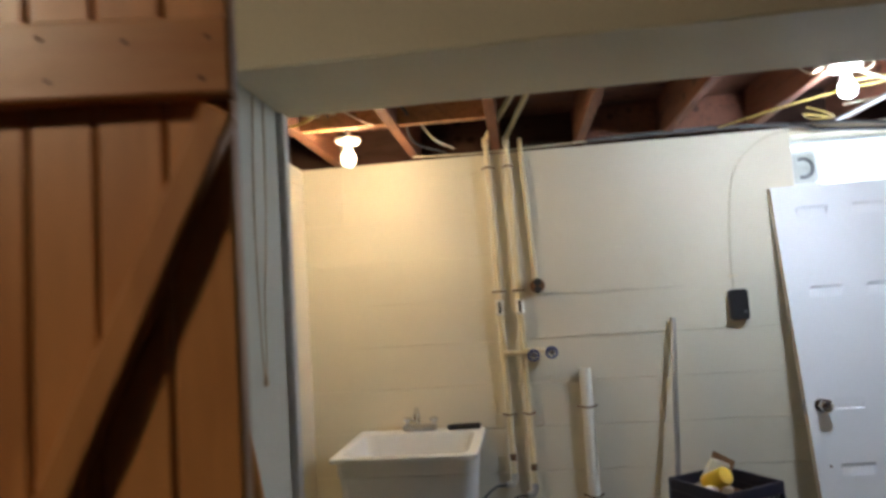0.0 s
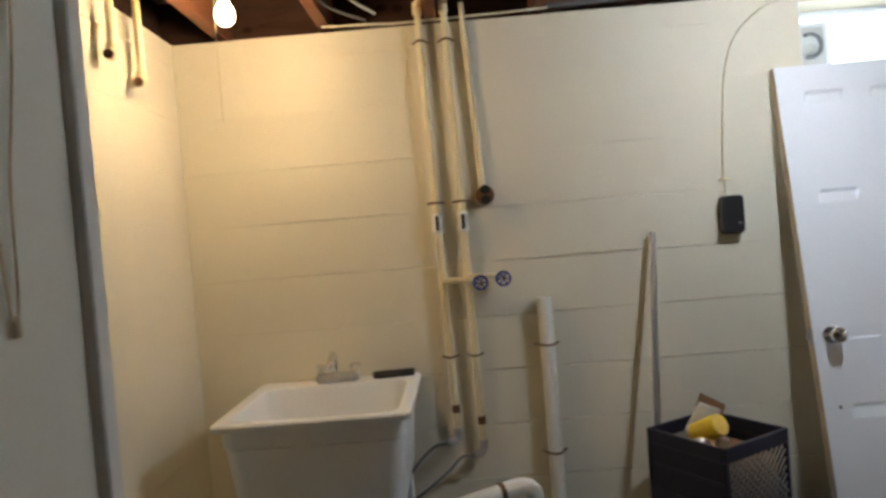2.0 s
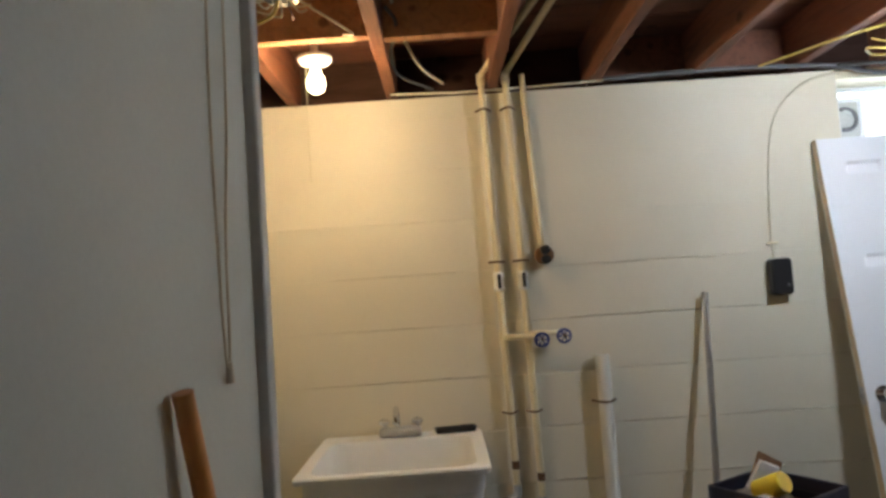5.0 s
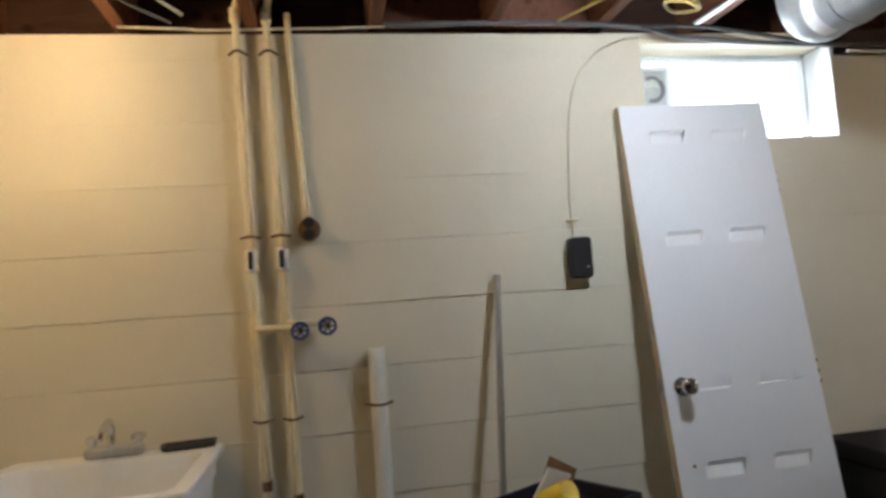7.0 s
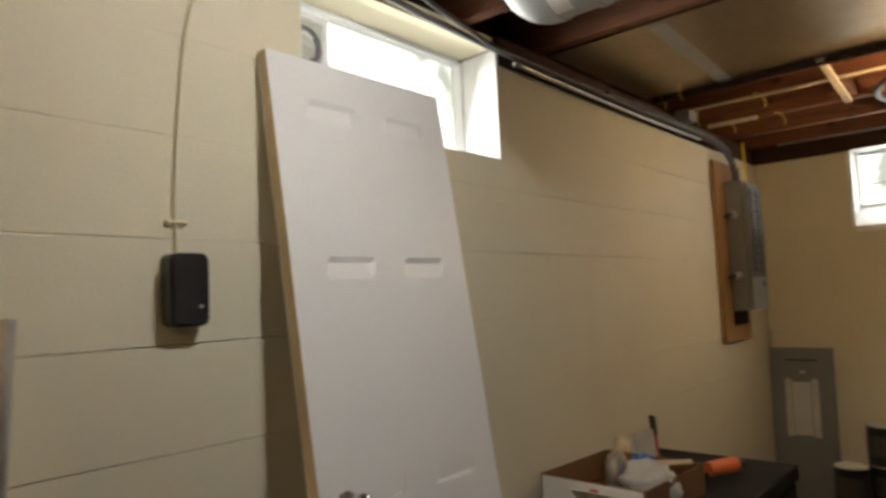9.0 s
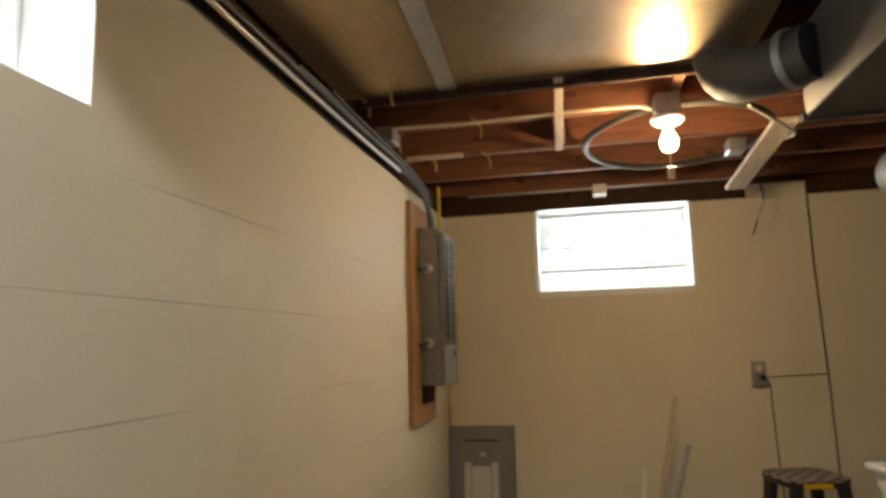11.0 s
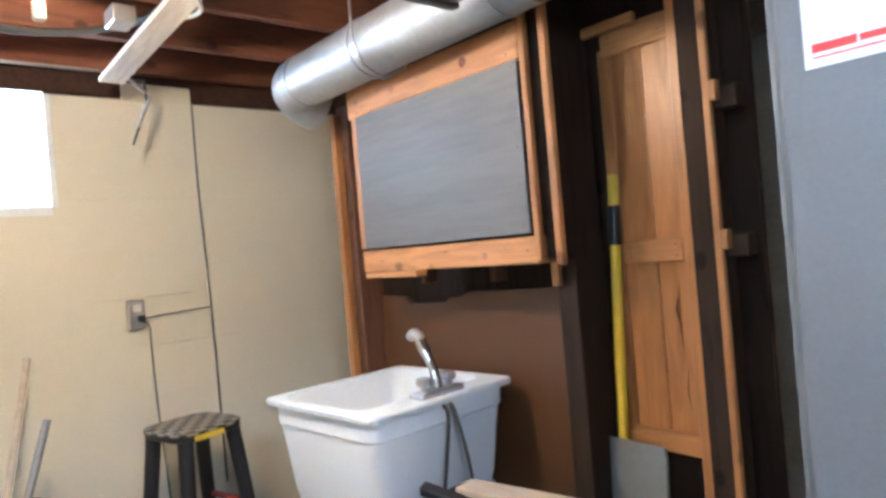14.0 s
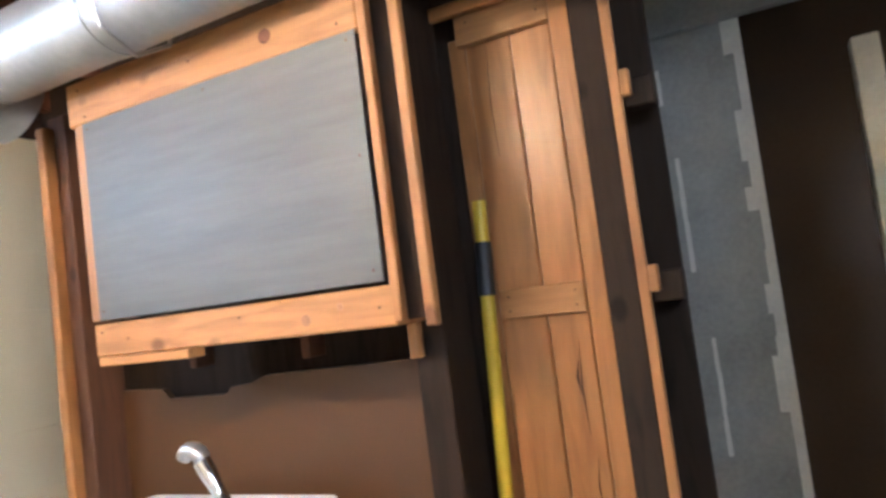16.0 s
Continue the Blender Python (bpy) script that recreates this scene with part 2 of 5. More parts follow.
CLOTH = material("white_cloth", (0.52, 0.51, 0.50), 0.9, vary=0.12, scale=14, fine=160, bump=0.4)
BLUE_BAG = material("blue_plastic", (0.03, 0.14, 0.42), 0.3, vary=0.1, scale=12, fine=60, bump=0.1)
CABLE_WHITE = material("cream_cable", (0.62, 0.58, 0.44), 0.5, vary=0.08, bump=0.03)
CABLE_GREY = material("grey_cable", (0.11, 0.11, 0.115), 0.5, vary=0.1, bump=0.03)
CABLE_YELLOW = material("yellow_cable", (0.48, 0.36, 0.10), 0.5, vary=0.08, bump=0.03)
CABLE_DARK = material("dark_cable", (0.05, 0.048, 0.045), 0.5, vary=0.1, bump=0.03)
PORCELAIN = material("white_porcelain", (0.82, 0.81, 0.78), 0.25, vary=0.02, bump=0)
PANEL_GREY = material("grey_breaker_enamel", (0.19, 0.20, 0.205), 0.45, metal=0.1, vary=0.08, scale=6, fine=60, bump=0.05)
PLY = wood("plywood", (0.36, 0.20, 0.085), (0.26, 0.13, 0.05), "z", 0.65, knots=False)
LATH = wood("pale_lath", (0.60, 0.52, 0.42), (0.45, 0.37, 0.28), "x", 0.7, knots=False)
HANDLE_WOOD = wood("varnished_handle", (0.58, 0.26, 0.08), (0.44, 0.18, 0.05), "z", 0.4, knots=False)
FRAME_WHITE = material("white_window_paint", (0.78, 0.80, 0.82), 0.5, vary=0.05, scale=9, fine=90, bump=0.15)
def checker_mat(name, one, two, scale):
    m = material(name, one, 0.5, vary=0.15, scale=20, fine=90, bump=0.08)
    nodes, link = m.node_tree.nodes, m.node_tree.links.new
    chk = nodes.new("ShaderNodeTexChecker")
    chk.inputs["Scale"].default_value = scale
    coord = nodes.new("ShaderNodeTexCoord")
    link(coord.outputs["Object"], chk.inputs["Vector"])
    bsdf = nodes["Principled BSDF"]
    src = bsdf.inputs["Base Color"].links[0].from_socket
    link(src, chk.inputs["Color1"])
    chk.inputs["Color2"].default_value = (*two, 1)
    link(chk.outputs["Color"], bsdf.inputs["Base Color"])
    return m


CHECKER = checker_mat("worn_checkered_vinyl", (0.26, 0.24, 0.20), (0.045, 0.040, 0.035), 26)
GLASS = glass("window_glass")
BOX_DARK = material("dark_steel_box", (0.09, 0.085, 0.08), 0.5, metal=0.6, vary=0.2, scale=12, fine=60, bump=0.05)
BULB_GLOW_WARM = glow("warm_lit_bulb", (1.0, 0.80, 0.50), 14)
BULB_GLOW_COOL = glow("cool_lit_bulb", (0.92, 0.96, 1.0), 14)
DAYLIGHT = glow("overcast_daylight", (0.93, 0.97, 1.0), 4.5, patch=(0.22, 0.25, 0.26))


# ---- building helpers ----
def finish(name, bm, mat, smooth=None):
    me = bpy.data.meshes.new(name)
    bmesh.ops.recalc_face_normals(bm, faces=bm.faces)
    if smooth is not None:
        for f in bm.faces:
            f.smooth = True
        for e in bm.edges:
            e.smooth = len(e.link_faces) == 2 and e.calc_face_angle(0) < radians(smooth)
    bm.to_mesh(me)
    bm.free()
    for one in (mat if isinstance(mat, (list, tuple)) else (mat,)):
        me.materials.append(one)
    return new(name, me)


def part(name, bm, mat, parent, label="", smooth=None):
    """One mesh object under a thing or under a part, in the thing's own space."""
    ob = finish(name, bm, mat, smooth)
    ob.parent = parent
    if label:
        ob["label"] = label
    return ob


def thing(name, m, label, category, group="", kind=""):
    ob = new(name)
    ob.empty_display_size = 0.05
    ob.matrix_world = m
    return tagged(ob, label, category, group, kind)


def solo(name, bm, mat, label, category, m=None, group="", kind="", smooth=None):
    ob = finish(name, bm, mat, smooth)
    if m is not None:
        ob.matrix_world = m
    return tagged(ob, label, category, group, kind)


def box(x0, x1, y0, y1, z0, z1, bevel=0.0, bm=None, segments=1):
    bm = bm or bmesh.new()
    vs = bmesh.ops.create_cube(bm, size=1.0)["verts"]
    bmesh.ops.scale(bm, vec=(abs(x1 - x0), abs(y1 - y0), abs(z1 - z0)), verts=vs)
    bmesh.ops.translate(bm, vec=((x0 + x1) / 2, (y0 + y1) / 2, (z0 + z1) / 2), verts=vs)
    if bevel:
        es = list({e for v in vs for e in v.link_edges})
        bmesh.ops.bevel(bm, geom=es, offset=bevel, segments=segments, affect="EDGES", profile=0.6)
    return bm


def tube(points, radius, bm=None, sides=12, cap=True):
    """A round bar swept along points; radius may be one number or one for each point."""
    bm = bm or bmesh.new()
    pts = [Vector(p) for p in points]
    radii = radius if isinstance(radius, (list, tuple)) else [radius] * len(pts)
    rings, up = [], None
    for i, p in enumerate(pts):
        d = (pts[min(i + 1, len(pts) - 1)] - pts[max(i - 1, 0)]).normalized()
        if up is None:
            up = d.orthogonal().normalized()
        up = (up - d * up.dot(d)).normalized()
        side = d.cross(up)
        rings.append([bm.verts.new(p + (up * math.cos(a) + side * math.sin(a)) * radii[i]) for a in (2 * math.pi * k / sides for k in range(sides))])
    for a, b in zip(rings, rings[1:]):
        for k in range(sides):
            bm.faces.new((a[k], a[(k + 1) % sides], b[(k + 1) % sides], b[k]))
    if cap:
        bm.faces.new(rings[0][::-1])
        bm.faces.new(rings[-1])
    return bm


def smooth_path(points, steps=6):
    """Points of a smooth curve through the given ones."""
    p = [Vector(q) for q in points]
    p = [2 * p[0] - p[1]] + p + [2 * p[-1] - p[-2]]
    out = []
    for i in range(1, len(p) - 2):
        a, b, c, d = p[i - 1:i + 3]
        for k in range(steps):
            t = k / steps
            out.append(0.5 * ((2 * b) + (c - a) * t + (2 * a - 5 * b + 4 * c - d) * t * t + (3 * b - a - 3 * c + d) * t ** 3))
    return out + [p[-2]]


def lathe(profile, bm=None, sides=20, centre=(0, 0, 0), axis="z"):
    """Turned shape: profile of (radius, height)."""
    bm = bm or bmesh.new()
    c = Vector(centre)

    def at(r, a, h):
        u, v = r * math.cos(a), r * math.sin(a)
        return c + Vector({"z": (u, v, h), "y": (u, h, v), "x": (h, u, v)}[axis])
    rings = [[bm.verts.new(at(r, 2 * math.pi * k / sides, h)) for k in range(sides)] for r, h in profile]
    for a, b in zip(rings, rings[1:]):
        for k in range(sides):
            bm.faces.new((a[k], a[(k + 1) % sides], b[(k + 1) % sides], b[k]))
    bm.faces.new(rings[0][::-1])
    bm.faces.new(rings[-1])
    return bm


def ring(w, d, r, z, cx=0, cy=0, n=4):
    """A rounded rectangle as a list of points."""
    out = []
    r = min(r, w / 2 - 1e-4, d / 2 - 1e-4)
    for sx, sy, a0 in ((1, 1, 0), (-1, 1, 90), (-1, -1, 180), (1, -1, 270)):
        for k in range(n + 1):
            a = radians(a0 + 90 * k / n)
            out.append((cx + sx * (w / 2 - r) + r * math.cos(a), cy + sy * (d / 2 - r) + r * math.sin(a), z))
    return out


def loft(rings, bm=None):
    bm = bm or bmesh.new()
    vs = [[bm.verts.new(p) for p in one] for one in rings]
    n = len(vs[0])
    for a, b in zip(vs, vs[1:]):
        for k in range(n):
            bm.faces.new((a[k], a[(k + 1) % n], b[(k + 1) % n], b[k]))
    bm.faces.new(vs[0][::-1])
    bm.faces.new(vs[-1])
    return bm


def board(a, b, width, thick, bm=None, up=(0, 0, 1), bevel=0.002):
    """A board from a to b; width lies across 'up', thickness along it."""
    bm = bm or bmesh.new()
    a, b = Vector(a), Vector(b)
    d = (b - a).normalized()
    side = d.cross(Vector(up)).normalized()
    top = side.cross(d)
    vs = bmesh.ops.create_cube(bm, size=1.0)["verts"]
    bmesh.ops.scale(bm, vec=(width, (b - a).length, thick), verts=vs)
    m = Matrix((side, d, top)).transposed().to_4x4()
    bmesh.ops.transform(bm, matrix=Matrix.Translation((a + b) / 2) @ m, verts=vs)
    if bevel:
        bmesh.ops.bevel(bm, geom=list({e for v in vs for e in v.link_edges}), offset=bevel, segments=1, affect="EDGES")
    return bm


# ---- structure ----
NORTH, EAST, WEST, SOUTH, FACE = 3.30, 5.30, -0.63, -1.30, 0.022
TOP_W, TOP_E, JOIST_Z, DECK_Z = 2.178, 2.10, 2.20, 2.39
W1 = (1.74, 2.53, 1.77, 2.135)       # window in the north wall: x, x, z, z
W2 = (1.975, 2.777, 1.645, 2.086)   # window in the east wall: y, y, z, z

floor = solo("floor", box(-1.6, 5.6, -1.6, 3.6, -0.1, 0.0), CONCRETE, "stained grey concrete basement floor", "floor", kind="structure")


def wall_mesh(name, boxes, mat, label):
    bm = bmesh.new()
    for b in boxes:
        box(*b, bm=bm)
    return solo(name, bm, mat, label, "wall", kind="structure")


wall_north = wall_mesh("wall_north", [
    (WEST - 0.2, W1[0], NORTH + FACE, NORTH + 0.2, 0, TOP_W), (W1[0], W1[1], NORTH + FACE, NORTH + 0.2, 0, W1[2] - 0.004),
    (W1[1], EAST + 0.3, NORTH + FACE, NORTH + 0.2, 0, TOP_E)], MORTAR, "cream painted concrete block wall with recessed joints")
wall_east = wall_mesh("wall_east", [
    (EAST + FACE, EAST + 0.25, W2[1], NORTH + 0.018, 0, TOP_E), (EAST + FACE, EAST + 0.25, W2[0], W2[1], 0, W2[2] - 0.006),
    (EAST + FACE, EAST + 0.25, SOUTH, W2[0], 0, TOP_E)], MORTAR, "cream painted concrete block wall with a high window")
wall_west = wall_mesh("wall_west", [(WEST - 0.2, WEST - FACE, 1.78, NORTH + 0.018, 0, TOP_W)], MORTAR, "cream painted concrete block wall beside the tub")
# These two walls are unseen; their dark colour lowers the fill light.
wall_south = solo("wall_south", box(-1.6, EAST + 0.25, SOUTH - 0.2, SOUTH, 0, DECK_Z), SHADE_BOARD, "unseen closing wall of the basement, coloured dark to cut bounced light", "wall", kind="structure")
wall_far_west = solo("wall_far_west", box(-1.6, -1.4, SOUTH, 1.10, 0, DECK_Z), SHADE_BOARD, "unseen side wall of the entry space, coloured dark to cut bounced light", "wall", kind="structure")
wall_partition = solo("wall_partition", box(-1.6, -0.22, 1.10, 1.825, 0, DECK_Z - 0.003, 0.004), WHITE_WALL, "white painted partition end with scuffed surface", "wall", kind="structure")
trim = solo("trim", box(-0.262, -0.200, 1.816, 1.856, 0.0, 2.30, 0.003), TRIM_GREY, "grey painted edge trim on the partition", "trim", kind="structure")
header_beam = solo("header_beam", box(-0.219, 2.05, 1.47, 1.868, 2.02, DECK_Z - 0.004, 0.006), BEAM_PAINT, "cream painted dropped beam over the opening", "beam", kind="structure")

# upper closing of the walls between the joists
for nm, b in (("rim_north", (WEST - 0.2, W1[0] - 0.002, NORTH + 0.14, NORTH + 0.2, TOP_E + 0.002, DECK_Z)), ("rim_north_2", (W1[1] + 0.002, EAST + 0.3, NORTH + 0.14, NORTH + 0.2, TOP_E + 0.002, DECK_Z)), ("rim_north_3", (W1[0], W1[1], NORTH + 0.14, NORTH + 0.2, W1[3] + 0.05, DECK_Z)), ("rim_east", (EAST + 0.19, EAST + 0.25, SOUTH, NORTH + 0.138, TOP_E + 0.002, DECK_Z)), ("rim_west", (WEST - 0.2, WEST - 0.1, 1.828, NORTH + 0.138, TOP_W + 0.002, DECK_Z))):
    solo(nm, box(*b), SILL, "dark rim board above the foundation wall", "rim board", kind="structure")
for nm, b in (("sill_plate_north", (W1[1] + 0.03, EAST - 0.02, NORTH + 0.01, NORTH + 0.135, TOP_E + 0.003, JOIST_Z - 0.002)), ("sill_plate_east", (EAST + 0.008, EAST + 0.185, 0.65, NORTH + 0.005, TOP_E + 0.003, JOIST_Z - 0.002))):
    solo(nm, box(*b, bevel=0.004), SILL, "dark stained sill plate on the block wall", "sill plate", kind="structure")

# joists run north to south; the deck above is laid board by board
joist_mesh = None
for k in range(15):
    x = -0.46 + 0.41 * k
    if x > EAST + 0.1:
        break
    if joist_mesh is None:
        ob = finish("joist", box(-0.022, 0.022, SOUTH, NORTH + 0.138, JOIST_Z, DECK_Z, 0.003), JOIST)
        joist_mesh = ob.data
    else:
        ob = new("joist", joist_mesh)
    ob.location.x = x
    tagged(ob, "dark reddish-brown floor joist under the deck", "joist", "floor joists", "structure")
bm = bmesh.new()
y = SOUTH - 0.2
while y < NORTH + 0.2:
    w = 0.135 + 0.01 * random.random()
    box(-1.6, EAST + 0.3, y, y + w - 0.004, DECK_Z + 0.001 + 0.002 * random.random(), DECK_Z + 0.025, bm=bm)
    y += w
box(-1.6, EAST + 0.3, SOUTH - 0.2, NORTH + 0.2, DECK_Z + 0.03, DECK_Z + 0.06, bm=bm)
ceiling = solo("ceiling", bm, SUBFLOOR, "dark subfloor boards seen between the joists", "ceiling", kind="structure")
# blocking between joists
for x, yy, mat in ((0.155, 2.75, JOIST_LIGHT), (-0.255, 2.72, JOIST_LIGHT), (3.845, 2.2, JOIST), (4.255, 2.6, JOIST), (0.975, 3.36, JOIST), (1.385, 3.36, JOIST)):
    solo("blocking", box(x - 0.182, x + 0.182, yy - 0.02, yy + 0.02, JOIST_Z + 0.01, DECK_Z - 0.01, 0.002), mat, "short wooden blocking between two joists", "blocking", group="joist blocking", kind="structure")


def cut_blocks(u0, u1, z0, z1, holes):
    """The rectangles left of one block when the openings are taken out."""
    rects = [(u0, u1, z0, z1)]
    for h in holes:
        out = []
        for a, b, c, d in rects:
            if b <= h[0] or a >= h[1] or d <= h[2] or c >= h[3]:
                out.append((a, b, c, d))
                continue
            if a < h[0]:
                out.append((a, h[0], c, d))
            if b > h[1]:
                out.append((h[1], b, c, d))
            m0, m1 = max(a, h[0]), min(b, h[1])
            if c < h[2]:
                out.append((m0, m1, c, h[2]))
            if d > h[3]:
                out.append((m0, m1, h[3], d))
        rects = out
    return [r for r in rects if r[1] - r[0] > 0.02 and r[3] - r[2] > 0.015]


def block_face(parent, u_range, z_tops, holes, place):
    """Lays painted blocks over a wall; place(u, z, out) gives the world point."""
    cache = {}
    for row in range(-8, 5):
        z0, z1 = 1.467 + 0.2075 * row, 1.467 + 0.2075 * (row + 1)
        u = u_range[0] - (0.2 if row % 2 else 0.0)
        while u < u_range[1]:
            for a, b, c, d in cut_blocks(max(u, u_range[0]), min(u + 0.406, u_range[1]), max(z0, 0.0), min(z1, z_tops((u + 0.2))), holes):
                g = random.choice((0.0004, 0.0010, 0.0016) if a > 0.2 else (0.0002, 0.0004, 0.0009)) if (parent is wall_north and z1 < 1.5 and a < 1.7) else random.choice((0.0, 0.0, 0.0, 0.0002, 0.0006))
                size = (round(b - a, 3), round(d - c - g, 4))
                if size[0] < 0.02 or size[1] < 0.015:
                    continue
                if size not in cache:
                    bm_ = bmesh.new()
                    w, h, e = size[0] / 2, size[1] / 2, 0.0001 + 1.6 * g
                    back = [bm_.verts.new(p) for p in ((-w, 0, -h), (w, 0, -h), (w, 0, h), (-w, 0, h))]
                    mid = [bm_.verts.new(p) for p in ((-w, 0.0195, -h), (w, 0.0195, -h), (w, 0.0195, h), (-w, 0.0195, h))]
                    frt = [bm_.verts.new(p) for p in ((-w, 0.022, -h + e), (w, 0.022, -h + e), (w, 0.022, h - e), (-w, 0.022, h - e))]
                    for p, q in ((back, mid), (mid, frt)):
                        for k in range(4):
                            bm_.faces.new((p[k], p[(k + 1) % 4], q[(k + 1) % 4], q[k]))
                    bm_.faces.new(frt)
                    ob = finish("block", bm_, BLOCK)
                    cache[size] = ob.data
                else:
                    ob = new("block", cache[size])
                ob.parent = parent
                ob.matrix_world = place((a + b) / 2, (c + d) / 2, 0.0001 * random.random())
            u += 0.406


# ---- windows ----
def window_north():
    t = thing("window_1", pose(0, 0, 0), "frosted basement window in a deep white reveal", "window", kind="structure")
    x0, x1, z0, z1 = W1
    yg = NORTH + 0.145
    part("window_pane", box(x0 + 0.03, x1 - 0.012, yg + 0.012, yg + 0.018, z0 + 0.012, z1 - 0.01), GLASS, t).visible_shadow = False
    bm = bmesh.new()
    for b in ((x0 + 0.001, x0 + 0.03, yg, yg + 0.04, z0, z1), (x1 - 0.012, x1 - 0.001, yg, yg + 0.04, z0, z1), (x0 + 0.03, x1 - 0.012, yg, yg + 0.04, z0, z0 + 0.012), (x0 + 0.03, x1 - 0.012, yg, yg + 0.04, z1 - 0.012, z1 + 0.006)):
        box(*b, bevel=0.003, bm=bm)
    part("window_frame", bm, FRAME_WHITE, t)
    part("window_sill", box(x0 + 0.001, x1 - 0.001, NORTH + 0.002, yg, z0 - 0.003, z0 + 0.004, 0.001), FRAME_WHITE, t)
    part("reveal", box(x1 - 0.003, x1 + 0.012, NORTH + 0.0005, yg, z0 + 0.004, z1 + 0.004, 0.001), FRAME_WHITE, t)
    part("reveal", box(x0 - 0.012, x0 + 0.003, NORTH + 0.0005, yg, z0 + 0.004, z1 + 0.004, 0.001), FRAME_WHITE, t)
    part("lintel", box(x0, x1, NORTH + 0.012, yg + 0.05, z1 + 0.007, z1 + 0.048, 0.002), BEAM_PAINT, t)


def window_east():
    t = thing("window_2", pose(0, 0, 0), "wide basement window with a sloping white sill", "window", kind="structure")
    y0, y1, z0, z1 = W2
    xg = EAST + 0.19
    part("window_pane", box(xg + 0.012, xg + 0.018, y0 + 0.01, y1 - 0.01, 1.79, z1 + 0.002), GLASS, t).visible_shadow = False
    bm = bmesh.new()
    for b in ((xg, xg + 0.04, y0 + 0.001, y0 + 0.010, 1.775, z1), (xg, xg + 0.04, y1 - 0.010, y1 - 0.001, 1.775, z1), (xg, xg + 0.04, y0 + 0.010, y1 - 0.010, 1.775, 1.79), (xg, xg + 0.04, y0 + 0.010, y1 - 0.010, z1 + 0.002, z1 + 0.012)):
        box(*b, bevel=0.003, bm=bm)
    part("window_frame", bm, FRAME_WHITE, t)
    part("glazing_bar", box(xg - 0.002, xg + 0.012, y0 + 0.01, y1 - 0.01, 1.905, 1.911, 0.001), TRIM_GREY, t, "thin grey glazing bar")
    bm = bmesh.new()
    vs = [bm.verts.new(p) for p in ((EAST - 0.001, y0, z0 - 0.03), (EAST - 0.001, y0, z0 + 0.004), (xg + 0.03, y0, 1.785), (xg + 0.03, y0, z0 - 0.03))]
    f = bm.faces.new(vs)
    ext = bmesh.ops.extrude_face_region(bm, geom=[f])["geom"]
    bmesh.ops.translate(bm, vec=(0, y1 - y0, 0), verts=[v for v in ext if isinstance(v, bmesh.types.BMVert)])
    part("window_sill", bm, FRAME_WHITE, t)
    for a in ((y0 - 0.022, y0 + 0.003), (y1 - 0.003, y1 + 0.022)):
        part("reveal", box(EAST - 0.0025, xg, a[0], a[1], z0 + 0.0, z1 + 0.005, 0.002), FRAME_WHITE, t)
    part("lintel", box(EAST + 0.004, xg + 0.05, y0, y1, z1 + 0.013, TOP_E + 0.001, 0.001), FRAME_WHITE, t)


window_north()
window_east()
solo("backdrop_north", box(-1.0, 8.0, 5.0, 5.02, 0.5, 7.0), DAYLIGHT, "bright overcast daylight beyond the window", "backdrop", kind="structure")
solo("backdrop_east", box(7.5, 7.52, -3.0, 7.0, 0.5, 7.0), DAYLIGHT, "bright overcast daylight beyond the window", "backdrop", kind="structure")

# ---- south side: open stud wall ----
_hb = bmesh.new()
_edge = [(3.62, 0.0), (4.689, 0.0), (4.689, 1.175), (4.52, 1.172), (4.49, 1.145), (4.28, 1.148), (4.26, 1.166), (4.19, 1.172), (4.14, 1.190), (3.90, 1.196), (3.62, 1.205)]
_face = _hb.faces.new([_hb.verts.new((x, 0.86, z)) for x, z in _edge])
_ext = bmesh.ops.extrude_face_region(_hb, geom=[_face])["geom"]
bmesh.ops.translate(_hb, vec=(0, 0.02, 0), verts=[v for v in _ext if isinstance(v, bmesh.types.BMVert)])
solo("backing_board", _hb, HARDBOARD, "brown hardboard sheet with a ragged top edge behind the studs", "hardboard", kind="structure")
# Near-black colour puts in the shade of the gaps behind studs and below the panel.
solo("backing_board", box(3.60, 4.75, 0.78, 0.80, 0.0, DECK_Z - 0.003), STUD_SHADE, "near-black board standing for the shade behind the studs", "board", kind="structure")
solo("backing_board", box(3.10, 3.598, 0.78, 0.80, 0.0, DECK_Z - 0.003), STUD_SHADE, "near-black board standing for the shade behind the studs", "board", kind="structure")
solo("closing_board", box(4.70, EAST + 0.02, 0.62, 0.64, 0.0, DECK_Z - 0.003), STUD_SHADE, "dark board closing the corner", "board", kind="structure")
for x0, x1, y0, y1, z0, z1, m, lab in (
        (4.735, 4.770, 0.985, 1.02, 0, 1.955, PINE_Z, "orange pine corner strip"),
        (4.690, 4.768, 0.865, 0.984, 0, 1.99, HARD_STUD, "brown corner stud with the darker side face"),
        (3.535, 3.605, 0.885, 1.02, 0, JOIST_Z - 0.002, STUD_SHADE, "dark wall stud"),
        (3.165, 3.225, 0.82, 0.93, 0, JOIST_Z - 0.002, STUD_SHADE, "dark wall stud"),
        (4.300, 4.325, 0.885, 0.95, 1.23, 1.30, HARD_STUD, "short wooden nailer below the panel"),
        (3.93, 3.955, 0.885, 0.95, 1.23, 1.30, HARD_STUD, "short wooden nailer below the panel"),
        (3.58, 3.605, 1.022, 1.045, 1.22, 1.30, PINE_Z, "short wooden nailer below the panel")):
    solo("stud", box(x0, x1, y0, y1, z0, z1, 0.003), m, lab, "stud", group="wall studs", kind="structure")
solo("stud_edging", box(3.145, 3.164, 0.917, 0.935, 0.0, 2.0, 0.002), PINE_Z, "thin orange pine strip on a dark stud", "strip", kind="structure")
